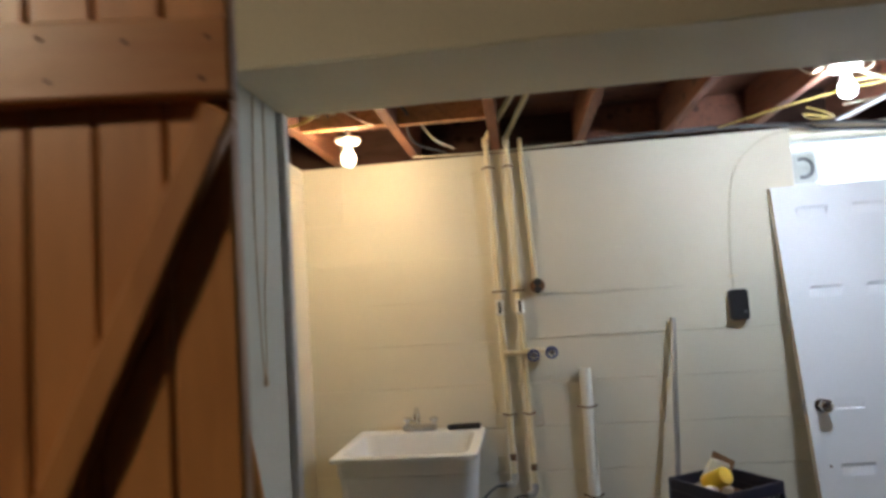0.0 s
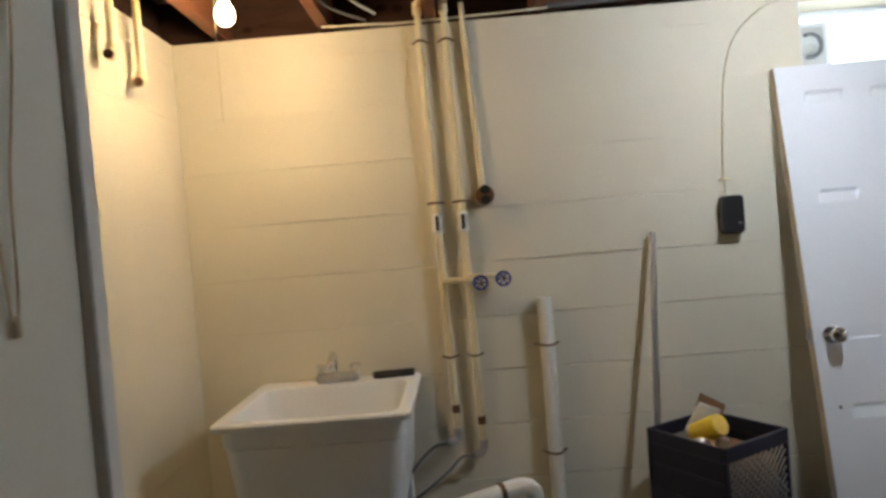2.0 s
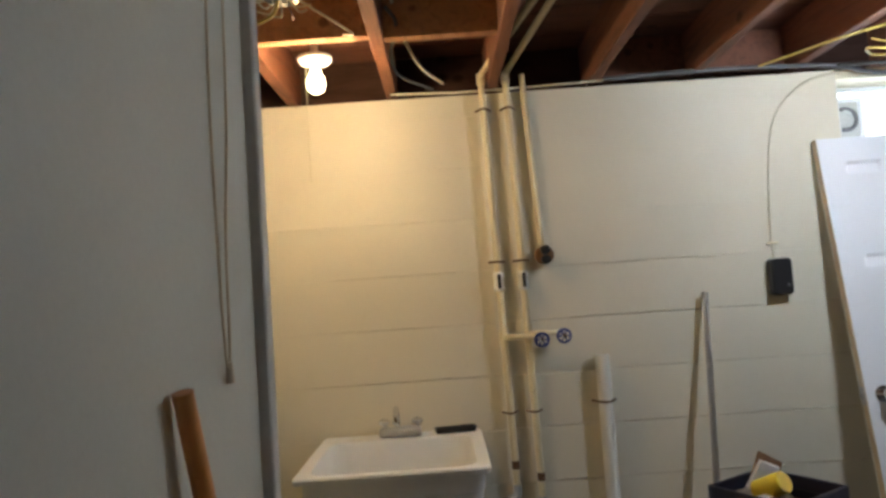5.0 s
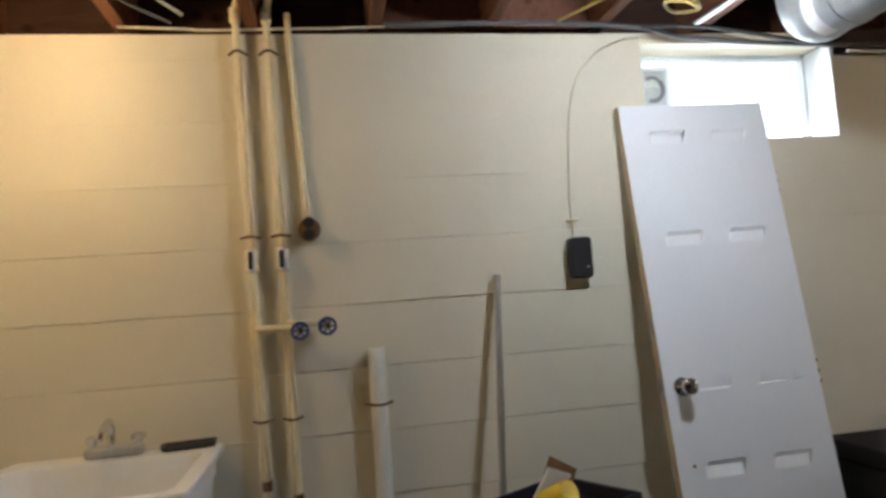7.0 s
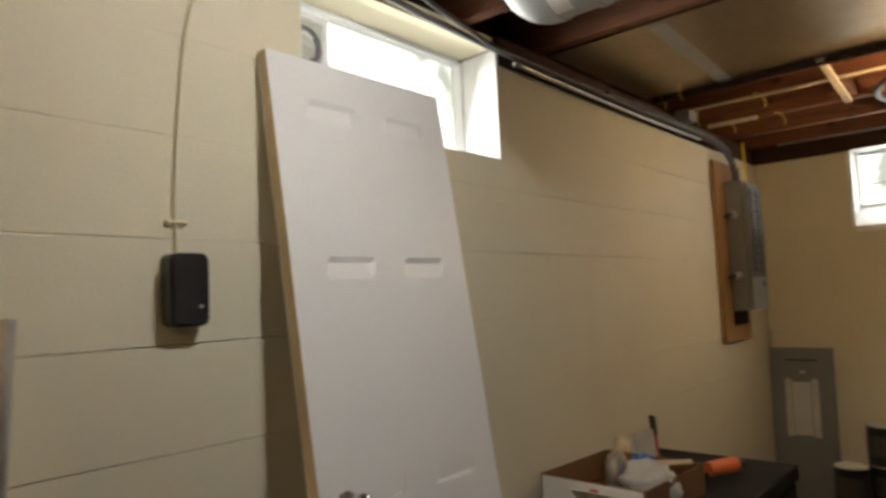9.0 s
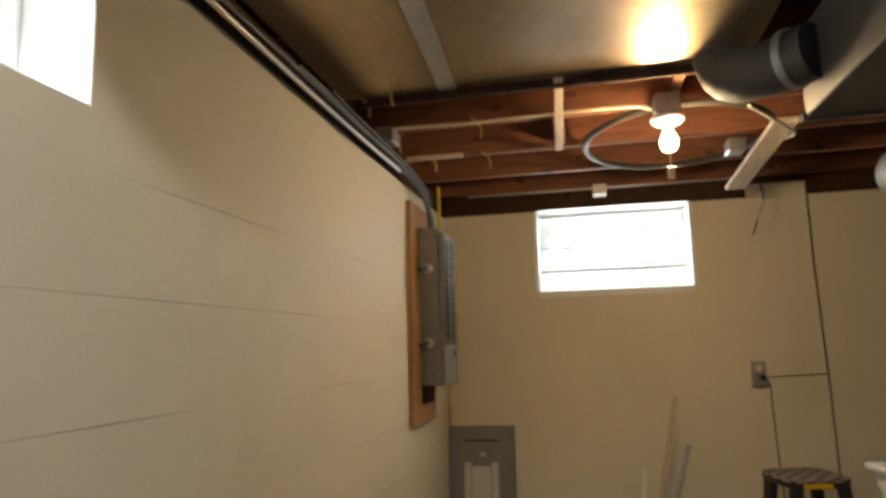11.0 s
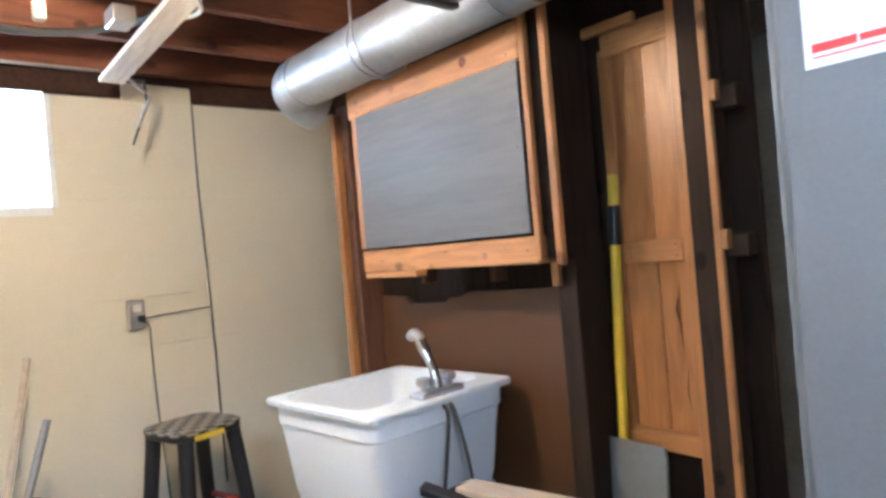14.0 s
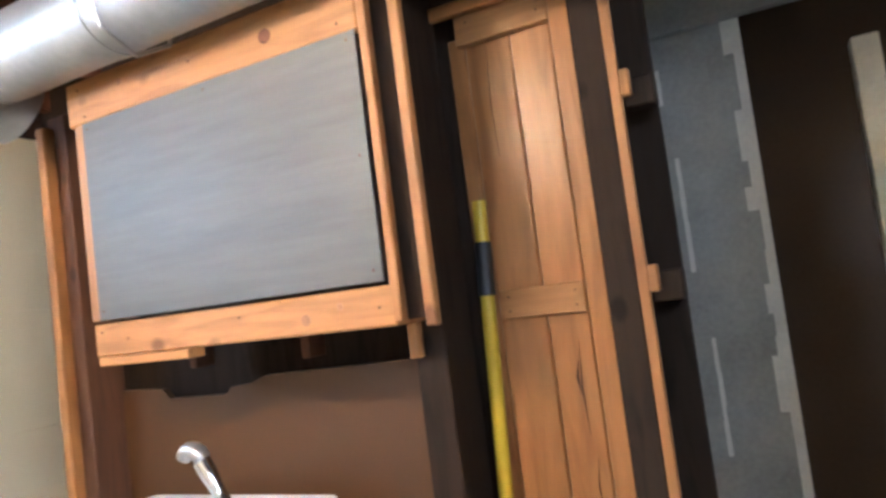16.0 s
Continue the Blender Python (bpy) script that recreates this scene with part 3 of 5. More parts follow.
for z in (1.69, 1.32):
    solo("nailing_block", box(3.126, 3.144, 0.915, 0.94, z - 0.025, z + 0.025, 0.003), PINE_Z, "small pine nailing block on a stud", "block", group="nailing blocks", kind="structure")
    solo("nailing_block", box(3.088, 3.144, 0.865, 0.914, z - 0.045, z + 0.012, 0.003), STUD_SHADE, "dark block behind a pine block", "block", group="nailing blocks", kind="structure")


# ---- plumbing wall things ----
YW = NORTH - 0.03


def strap(parent, x, z, r, y=YW):
    bm = tube([(x - r - 0.018, y + 0.026, z), (x - r - 0.012, y + 0.02, z), (x - r - 0.004, y, z), (x - r * 0.7, y - r * 0.75, z), (x, y - r - 0.003, z), (x + r * 0.7, y - r * 0.75, z), (x + r + 0.004, y, z), (x + r + 0.012, y + 0.02, z), (x + r + 0.018, y + 0.026, z)], 0.0045, sides=6)
    part("strap", bm, RUST, parent, "rusty pipe strap", smooth=60)


def elbow_ring(parent, p, q, r):
    part("fitting", tube([p, q], r, sides=16), PIPE_CREAM, parent, smooth=50)


def handwheel(parent, c):
    bm = bmesh.new()
    pts = [(c[0] + 0.025 * math.cos(a), c[1], c[2] + 0.025 * math.sin(a)) for a in (2 * math.pi * k / 16 for k in range(17))]
    tube(pts, 0.0048, bm, 6)
    for k in range(6):
        a = 2 * math.pi * k / 6
        tube([c, (c[0] + 0.025 * math.cos(a), c[1], c[2] + 0.025 * math.sin(a))], 0.003, bm, 6)
    w = part("handwheel", bm, BLUE, parent, "blue round valve handwheel", smooth=50)
    part("hub_nut", lathe([(0.009, 0.006), (0.009, -0.007), (0.005, -0.010)], None, 8, c, "y"), CHROME, parent, "bright hub nut")
    return w


def supply_pipe(x, tee_z, arm, wheel_y, foot_z, hose_to, lean):
    t = thing("water_pipe", pose(0, 0, 0), "cream painted copper water pipe strapped to the block wall", "pipe", "water pipes")
    xb = x + lean
    part("upright", tube([(x, YW, 2.235), (xb, YW, foot_z)], 0.0125, sides=14), PIPE_CREAM, t, smooth=50)
    part("offset_run", tube([(x, YW, 2.235), (x + 0.008, YW - 0.025, 2.25), (0.50 + 0.05 * (x > 0.36), 2.62, 2.33), (0.52 + 0.05 * (x > 0.36), 2.2, 2.345)], 0.0125, sides=14), PIPE_CREAM, t, smooth=50)
    elbow_ring(t, (x, YW, 2.205), (x, YW, 2.25), 0.018)
    for z in (2.105, 1.497, 0.912):
        strap(t, x + lean * (2.235 - z) / (2.235 - foot_z), z, 0.0125)
    zv = 1.42
    v = part("ball_valve", lathe([(0.014, -0.038), (0.022, -0.032), (0.022, -0.02), (0.019, -0.012), (0.019, 0.012), (0.022, 0.02), (0.022, 0.032), (0.014, 0.038)], None, 16, (x + lean * 0.5, YW, zv)), PORCELAIN, t, "white metal ball valve", smooth=50)
    lev = part("lever", box(x + lean * 0.5 - 0.007, x + lean * 0.5 + 0.007, YW - 0.036, YW - 0.026, zv - 0.028, zv + 0.028, 0.003), BLACK, v, "small black valve lever")
    xt = x + lean * 0.65
    part("tee", tube([(xt, YW, tee_z - 0.035), (xt, YW, tee_z + 0.035)], 0.017, sides=16), PIPE_CREAM, t, smooth=50)
    part("branch", tube([(xt, YW - 0.005, tee_z), (xt + 0.02, YW - 0.03, tee_z), (arm, YW - 0.03, tee_z - 0.004)], 0.0105, sides=12), PIPE_CREAM, t, smooth=50)
    g = part("gate_valve", lathe([(0.013, -0.02), (0.017, -0.012), (0.017, 0.016), (0.010, 0.02), (0.008, 0.035)], None, 14, (arm, YW - 0.03, tee_z - 0.006), "y"), STEEL, t, smooth=50)
    handwheel(g, (arm + 0.005, wheel_y, tee_z - 0.014))
    part("union", tube([(xb, YW, foot_z + 0.08), (xb, YW, foot_z + 0.11)], 0.0155, sides=12), RUST, t, smooth=50)
    part("foot_elbow", tube([(xb, YW, foot_z + 0.02), (xb, YW, foot_z - 0.01), (xb - 0.012, YW - 0.01, foot_z - 0.026), (xb - 0.04, YW - 0.02, foot_z - 0.03)], 0.016, sides=12), STEEL, t, smooth=50)
    part("supply_hose", tube(smooth_path([(xb - 0.04, YW - 0.02, foot_z - 0.03), (xb - 0.09, YW - 0.03, foot_z - 0.035), (xb - 0.16, YW - 0.06, foot_z - 0.09), hose_to]), 0.0065, sides=8), CABLE_GREY, t, "grey braided supply hose", smooth=50)


supply_pipe(0.312, 1.203, 0.463, YW - 0.065, 0.62, (0.06, 3.12, 0.40), 0.028)
supply_pipe(0.410, 1.212, 0.548, YW - 0.065, 0.57, (0.08, 3.16, 0.36), 0.024)

t = thing("conduit_outlet", pose(0, 0, 0), "painted conduit ending in a round black twin receptacle", "outlet")
part("conduit", tube([(0.478, YW + 0.012, 2.24), (0.480, YW + 0.012, 2.15), (0.505, YW + 0.012, 1.55)], 0.011, sides=12), PIPE_CREAM, t, smooth=50)
r = part("receptacle", lathe([(0.036, 0.028), (0.036, -0.012), (0.032, -0.02), (0.0, -0.021)], None, 24, (0.512, YW, 1.512), "y"), CARD, t, "brown round outlet box", smooth=40)
for dz in (0.019, -0.019):
    part("socket", lathe([(0.0185, -0.012), (0.0185, -0.036), (0.014, -0.037)], None, 16, (0.512, YW, 1.512 + dz), "y"), BLACK, r, "black socket face", smooth=40)

t = thing("standpipe", pose(0, 0, 0), "open white plastic drain standpipe strapped to the wall", "pipe")
bm = lathe([(0.0265, 0.05), (0.0265, 1.112), (0.0235, 1.112), (0.0235, 0.9)], None, 20, (0.703, YW - 0.006, 0))
part("tube", bm, PVC, t, smooth=50)
for z in (0.934, 0.525):
    strap(t, 0.703, z, 0.028, YW - 0.004)
t = thing("drain_pipe", pose(0, 0, 0), "white plastic drain pipe from the tub with an elbow", "pipe")
part("run", tube([(0.16, 3.0, 0.405), (0.50, 3.12, 0.447)], 0.028, sides=18), PVC, t, smooth=50)
part("elbow", tube(smooth_path([(0.49, 3.117, 0.446), (0.55, 3.137, 0.452), (0.59, 3.15, 0.432), (0.605, 3.155, 0.37), (0.605, 3.155, 0.0)]), 0.031, sides=18), PVC, t, smooth=50)
part("collar", tube([(0.475, 3.112, 0.444), (0.49, 3.117, 0.446)], 0.034, sides=18), RUST, t, smooth=50)

# white pipes high in the corner beside the tub
for yy, zb, zt in ((2.91, 1.955, 2.295), (2.73, 1.995, 2.255)):
    t = thing("stub_pipe", pose(0, 0, 0), "short white painted pipe stub with an elbow", "pipe", "pipe stubs")
    part("run", tube([(-0.60, 1.95, zt + 0.03), (-0.59, yy - 0.05, zt), (-0.585, yy, zt - 0.012)], 0.014, sides=12), PIPE_CREAM, t, smooth=50)
    part("elbow", tube(smooth_path([(-0.587, yy - 0.04, zt), (-0.585, yy, zt - 0.012), (-0.585, yy + 0.008, zt - 0.05)]), 0.018, sides=12), PIPE_CREAM, t, smooth=50)
    part("drop", tube([(-0.585, yy + 0.006, zt - 0.03), (-0.585, yy + 0.006, zb)], 0.013, sides=12), PIPE_CREAM, t, smooth=50)
    part("end_elbow", tube(smooth_path([(-0.585, yy + 0.006, zb + 0.028), (-0.585, yy + 0.005, zb + 0.004), (-0.583, yy - 0.008, zb - 0.008), (-0.58, yy - 0.03, zb - 0.012)], 3), 0.0175, sides=12), PIPE_CREAM, t, smooth=50)
    part("open_end", tube([(-0.58, yy - 0.03, zb - 0.012), (-0.579, yy - 0.036, zb - 0.013)], 0.013, sides=12), RUST, t, "dark rusty pipe end", smooth=50)


# ---- laundry tubs ----
def laundry_tub(name, m, w, d, label):
    """A moulded tub on legs; the tap deck lies along +y."""
    t = thing(name, m, label, "laundry sink", "laundry tubs")
    rim, low = 0.86, 0.50
    rings = [ring(w * 0.80, d * 0.78, 0.05, low), ring(w * 0.84, d * 0.83, 0.05, low + 0.06), ring(w * 0.91, d * 0.90, 0.045, rim - 0.085), ring(w * 0.93, d * 0.92, 0.045, rim - 0.08),
             ring(w * 0.935, d * 0.925, 0.045, rim - 0.022), ring(w * 0.995, d * 0.995, 0.025, rim - 0.020), ring(w, d, 0.025, rim - 0.006), ring(w * 0.985, d * 0.985, 0.022, rim),
             ring(w * 0.86, d * 0.76, 0.05, rim - 0.001, 0, -d * 0.06), ring(w * 0.845, d * 0.74, 0.05, rim - 0.012, 0, -d * 0.06), ring(w * 0.76, d * 0.64, 0.06, low + 0.06, 0, -d * 0.05), ring(w * 0.68, d * 0.56, 0.06, low + 0.035, 0, -d * 0.05)]
    part("basin", loft(rings), TUB, t, smooth=35)
    part("drain", lathe([(0.035, low + 0.034), (0.035, low + 0.041), (0.028, low + 0.042)], None, 16, (0, -d * 0.05, 0)), STEEL, t, "steel drain ring", smooth=40)
    for sx in (-1, 1):
        for sy in (-1, 1):
            part("leg", loft([ring(0.035, 0.035, 0.008, 0.0, sx * w * 0.40, sy * d * 0.38, 2), ring(0.055, 0.055, 0.01, low + 0.02, sx * w * 0.36, sy * d * 0.34, 2)]), TUB, t)
    return t


tub = laundry_tub("laundry_tub", pose(-0.087, 3.0, 0.0), 0.61, 0.585, "white plastic laundry tub on legs against the wall")
f = part("faucet", box(-0.085, 0.075, 0.215, 0.275, 0.86, 0.892, 0.012, segments=3), STEEL, tub, "chrome two-handle laundry faucet", smooth=40)
part("spout", tube(smooth_path([(-0.015, 0.245, 0.885), (-0.015, 0.245, 0.945), (-0.015, 0.22, 0.965), (-0.015, 0.16, 0.945), (-0.015, 0.14, 0.925)]), 0.011, sides=12), CHROME, f, smooth=50)
for x in (-0.065, 0.062):
    part("handle", lathe([(0.009, 0.885), (0.009, 0.902), (0.021, 0.906), (0.023, 0.918), (0.012, 0.925)], None, 10, (x, 0.245, 0)), CHROME, f, smooth=35)
solo("soap_tray", loft([ring(0.150, 0.05, 0.012, 0.862), ring(0.160, 0.06, 0.014, 0.874), ring(0.160, 0.06, 0.014, 0.880), ring(0.146, 0.046, 0.01, 0.878), ring(0.14, 0.04, 0.01, 0.868)]), BLACK, "black plastic tray lying on the tub rim", "tray", pose(0.118, 3.245, 0, 0, 0, 6), smooth=40)

tub2 = laundry_tub("laundry_tub", pose(4.155, 1.262, 0.055, 0, 0, 94), 0.60, 0.575, "white plastic laundry tub with a pull-out tap, standing loose")
f = part("faucet", box(-0.09, 0.09, 0.20, 0.262, 0.86, 0.878, 0.008, segments=3), STEEL, tub2, "chrome pull-out faucet with two levers", smooth=40)
part("spout", tube(smooth_path([(0.0, 0.232, 0.88), (0.0, 0.228, 0.92), (0.0, 0.205, 0.97), (0.0, 0.175, 1.02)]), [0.02, 0.02, 0.019, 0.018, 0.018, 0.017, 0.016, 0.016, 0.015, 0.015, 0.014, 0.014, 0.015, 0.016, 0.017, 0.018, 0.018, 0.018, 0.018], sides=14), CHROME, f, smooth=50)
part("spray_head", tube(smooth_path([(0.0, 0.178, 1.012), (0.0, 0.168, 1.035), (0.0, 0.145, 1.042), (0.0, 0.128, 1.028)], 3), [0.014, 0.015, 0.017, 0.0175, 0.0175, 0.0175, 0.017, 0.0165, 0.016, 0.015], sides=14), STEEL, f, smooth=50)
for x in (-0.052, 0.052):
    part("handle", lathe([(0.011, 0.876), (0.011, 0.892), (0.022, 0.896), (0.025, 0.906), (0.022, 0.918), (0.010, 0.922)], None, 8, (x, 0.232, 0)), STEEL, f, "fluted round tap handle", smooth=30)
for dx, dy in ((-0.01, 0.015), (0.022, 0.0)):
    part("supply_hose", tube(smooth_path([(dx, 0.275, 0.84), (dx, 0.295, 0.80), (dx * 2.5, 0.302 + dy, 0.66), (dx * 5, 0.31 + dy, 0.45)]), 0.006, sides=8), CABLE_DARK, tub2, "dark hanging supply hose", smooth=50)


# ---- leaning door ----
def leaning_door():
    length, width, thick = 1.912, 0.565, 0.035
    lean = 8.2
    m = pose(1.622, 2.985, 0.0) @ pose(0, 0, 0, -lean, 0, 0) @ pose(0, 0, 0, 0, -0.35, 0)
    t = thing("spare_door", m, "white six-panel hollow door leaning against the block wall", "door")
    cols = ((0.095, 0.240), (0.335, 0.480))
    rows = ((0.20, 0.685), (0.905, 1.445), (1.575, 1.815))
    bm = bmesh.new()
    xs, zs = [0.0], [0.0]
    for a, b in cols:
        xs += [a, b]
    for a, b in rows:
        zs += [a, b]
    xs.append(width)
    zs.append(length)
    for i in range(len(xs) - 1):
        for k in range(len(zs) - 1):
            x0, x1, z0, z1 = xs[i], xs[i + 1], zs[k], zs[k + 1]
            if i % 2 and k % 2:
                us = (x0, x0 + 0.014, x1 - 0.014, x1)
                ws = (z0, z0 + 0.008, z0 + 0.05, z1 - 0.052, z1 - 0.014, z1)
                net = [[bm.verts.new((u_, (0.0022 if q == 1 else 0.0058) if 0 < p < 3 and q in ((4,) if k == 5 else (1, 4)) else 0.0, w_)) for p, u_ in enumerate(us)] for q, w_ in enumerate(ws)]
                for q in range(5):
                    for p in range(3):
                        bm.faces.new((net[q][p], net[q][p + 1], net[q + 1][p + 1], net[q + 1][p]))
            else:
                bm.faces.new([bm.verts.new(p) for p in ((x0, 0, z0), (x1, 0, z0), (x1, 0, z1), (x0, 0, z1))])
    bmesh.ops.remove_doubles(bm, verts=bm.verts, dist=0.0002)
    part("face_panel", bm, DOOR_WHITE, t)
    part("back_panel", box(0, width, thick - 0.004, thick, 0, length), DOOR_WHITE, t)
    for nm, b in (("edge_stile", (0.0, 0.02, 0.0008, thick - 0.0045, 0, length)), ("edge_stile", (width - 0.02, width, 0.0008, thick - 0.0045, 0, length)), ("edge_rail", (0.021, width - 0.021, 0.0008, thick - 0.0045, 0, 0.02)), ("edge_rail", (0.021, width - 0.021, 0.0008, thick - 0.0045, length - 0.02, length))):
        part(nm, box(*b), DOOR_CORE, t, "raw wooden door edge")
    k = part("knob", lathe([(0.030, 0.0), (0.030, -0.006), (0.014, -0.010), (0.012, -0.028), (0.022, -0.036), (0.027, -0.048), (0.026, -0.058), (0.018, -0.064), (0.0, -0.066)], None, 24, (0.062, 0, 0.925), "y"), CHROME, t, "round chrome door knob", smooth=40)
    part("latch_plate", box(-0.002, 0.001, 0.006, 0.030, 0.89, 0.955, 0.0008), STEEL, t)
    part("latch_bolt", box(-0.012, -0.0015, 0.012, 0.024, 0.912, 0.934, 0.002), STEEL, t)
    for z in (1.61, 0.93):
        for dz in (-0.035, 0, 0.035):
            part("hinge_screw", lathe([(0.006, 0.0), (0.006, 0.011), (0.003, 0.014)], None, 8, (width, 0.012, z + dz), "x"), STEEL if z > 1.2 else RUST, t)
    part("plugged_hole", lathe([(0.006, 0.0), (0.006, -0.0008)], None, 10, (0.058, 0.0, 0.675), "y"), RUST, t, "small dark plugged hole")


leaning_door()

# ---- small things on the plumbing wall ----
t = thing("chime_box", pose(1.389, 3.30, 1.294), "black wall-mounted box with rounded lower corners", "speaker")
bm = bmesh.new()
prof = ring(0.080, 0.142, 0.016, 0, 0.040, 0.071, 4)
front = [bm.verts.new((x, -0.046, max(z, 0.0))) for x, z, _ in prof]
back = [bm.verts.new((x, -0.004, z)) for x, z, _ in prof]
n = len(front)
for k_ in range(n):
    bm.faces.new((front[k_], front[(k_ + 1) % n], back[(k_ + 1) % n], back[k_]))
bm.faces.new(front)
bm.faces.new(back[::-1])
bmesh.ops.bevel(bm, geom=[e for e in bm.edges if all(abs(v.co.y + 0.046) < 1e-5 for v in e.verts)], offset=0.006, segments=2, affect="EDGES")
part("case", bm, BLACK, t, smooth=40)
part("indicator", box(0.056, 0.063, -0.0482, -0.0455, 0.035, 0.041, 0.0008), STEEL, t, "tiny pale indicator")
part("back_plate", box(0.006, 0.074, -0.0038, 0.0, 0.008, 0.134), STEEL, t)
t = thing("wall_cable", pose(0, 0, 0), "thin painted cable curving up the wall to the joists", "cable")
part("cable", tube(smooth_path([(1.420, NORTH - 0.006, 1.44), (1.418, NORTH - 0.005, 1.55), (1.43, NORTH - 0.005, 1.75), (1.452, NORTH - 0.005, 1.92), (1.495, NORTH - 0.005, 2.03), (1.575, NORTH - 0.006, 2.11), (1.66, NORTH - 0.008, 2.15), (1.76, NORTH - 0.012, 2.165)]), 0.0042, sides=8), CABLE_WHITE, t, smooth=50)
part("clip", box(1.398, 1.442, NORTH - 0.012, NORTH - 0.001, 1.495, 1.503, 0.002), PIPE_CREAM, t)
solo("metal_pole", tube([(1.012, 3.085, 0.0), (1.128, 3.275, 1.322)], 0.0115, sides=14), STEEL, "bare grey metal pole leaning on the wall", "pole", smooth=50)

# vent box in the window
t = thing("vent_plate", pose(0, 0, 0), "white louvred vent plate filling a corner of the window", "vent")
bm = bmesh.new()
for b in ((1.744, 1.905, 3.395, 3.41, 2.068, 2.085), (1.744, 1.905, 3.395, 3.41, 1.905, 1.922), (1.744, 1.760, 3.395, 3.41, 1.922, 2.068), (1.885, 1.905, 3.395, 3.41, 1.922, 2.068)):
    box(*b, bevel=0.002, bm=bm)
part("frame", bm, FRAME_WHITE, t)
part("plate", box(1.760, 1.885, 3.404, 3.409, 1.922, 2.068), BARE, t)
part("hood", tube([(1.826 + 0.045 * math.cos(a), 3.398, 1.995 + 0.045 * math.sin(a)) for a in (radians(-110 + 14 * k) for k in range(17))], 0.009, sides=8), CABLE_GREY, t, smooth=50)
for k in range(3):
    part("flap", tube([(1.800, 3.399, 1.97 + 0.025 * k), (1.826, 3.396, 1.982 + 0.025 * k), (1.852, 3.399, 1.97 + 0.025 * k)], 0.005, sides=6), BARE, t, smooth=50)


# ---- crates with odds and ends ----
def crate(m):
    t = thing("milk_crate", m, "black plastic milk crate with lattice sides", "crate", "stacked crates")
    w, h = 0.325, 0.318
    for a, b, c, d in ((-w / 2, w / 2, -w / 2, -w / 2 + 0.012), (-w / 2, w / 2, w / 2 - 0.012, w / 2), (-w / 2, -w / 2 + 0.012, -w / 2 + 0.0125, w / 2 - 0.0125), (w / 2 - 0.012, w / 2, -w / 2 + 0.0125, w / 2 - 0.0125)):
        along_x = (b - a) > (d - c)
        part("rim", box(a, b, c, d, h - 0.05, h, 0.003), NAVY, t)
        part("base_rail", box(a, b, c, d, 0.0, 0.035, 0.003), NAVY, t)
        if not along_x:
            for zz in (0.10, 0.19):
                part("side_rail", box(a - 0.003, b + 0.003, c, d, zz, zz + 0.012, 0.002), NAVY, t)
            part("side_panel", box(a + 0.002, b - 0.002, c, d, 0.0352, h - 0.0502), NAVY, t)
        else:
            for u0, u1 in ((a, a + 0.015), (b - 0.015, b)):
                part("corner_post", box(u0, u1, c + 0.001, d - 0.001, 0.0352, h - 0.0502), NAVY, t)
            mid, span, lo, hi = 0.5 * (c + d), h - 0.09, a + 0.015, b - 0.015
            for k in range(-8, 14):
                for s in (-1, 1):
                    x0, x1 = lo + 0.028 * k, lo + 0.028 * k + s * span
                    f0, f1 = sorted(((lo - x0) / (x1 - x0), (hi - x0) / (x1 - x0)))
                    f0, f1 = max(0.0, f0), min(1.0, f1)
                    if f1 - f0 < 0.1:
                        continue
                    part("slat", board((x0 + f0 * (x1 - x0), mid + 0.0012 * s, 0.036 + f0 * span), (x0 + f1 * (x1 - x0), mid + 0.0012 * s, 0.036 + f1 * span), 0.007, 0.004, None, (0, 1, 0), 0), STEEL, t)
    part("base", box(-w / 2 + 0.013, w / 2 - 0.013, -w / 2 + 0.013, w / 2 - 0.013, 0.005, 0.015), NAVY, t)
    return t


crate(pose(1.232, 3.06, 0.0, 0, 0, 31))
crate(pose(1.232, 3.06, 0.319, 0, 0, 31))
CR = Vector((1.232, 3.065, 0.335))
solo("scrap_fill", loft([ring(0.28, 0.28, 0.03, 0.0), ring(0.285, 0.285, 0.03, 0.20), ring(0.22, 0.2, 0.03, 0.235)]), CARD, "heap of brown cardboard scraps in the crate", "scraps", pose(*CR, 0, 0, 31))
solo("yellow_tin", lathe([(0.038, 0), (0.038, 0.11), (0.034, 0.115)], None, 18), YELLOW, "yellow tin lying in the crate", "tin", pose(CR.x - 0.07, CR.y - 0.02, CR.z + 0.29, 62, 0, 30), smooth=40)
solo("open_carton", box(-0.05, 0.05, -0.006, 0.006, 0, 0.11, 0.002), PAPER, "torn white carton flap standing in the crate", "carton", pose(CR.x - 0.05, CR.y + 0.05, CR.z + 0.27, 18, 24, 25))
solo("dark_carton", box(-0.055, 0.055, -0.004, 0.004, 0, 0.13, 0.001), CARD, "brown carton lid sticking out of the crate", "carton", pose(CR.x - 0.02, CR.y + 0.075, CR.z + 0.26, -8, 30, 12))
solo("white_packet", box(-0.03, 0.03, -0.02, 0.02, 0, 0.03, 0.006), PAPER, "small white packet in the crate", "packet", pose(CR.x - 0.085, CR.y - 0.09, CR.z + 0.265, 10, 0, 24))
solo("tan_packet", box(-0.018, 0.018, -0.014, 0.014, 0, 0.045, 0.004), DOOR_CORE, "small tan packet in the crate", "packet", pose(CR.x - 0.02, CR.y - 0.095, CR.z + 0.255, 10, 14, -10))

# ---- black chest and cardboard box along the wall ----
t = thing("black_chest", pose(0, 0, 0), "dusty black storage chest against the block wall", "chest")
part("body", box(2.305, 3.52, 2.75, 3.285, 0.0, 0.60, 0.01), BLACK_TOP, t)
part("lid", box(2.295, 3.53, 2.74, 3.290, 0.603, 0.662, 0.012, segments=2), BLACK_TOP, t)


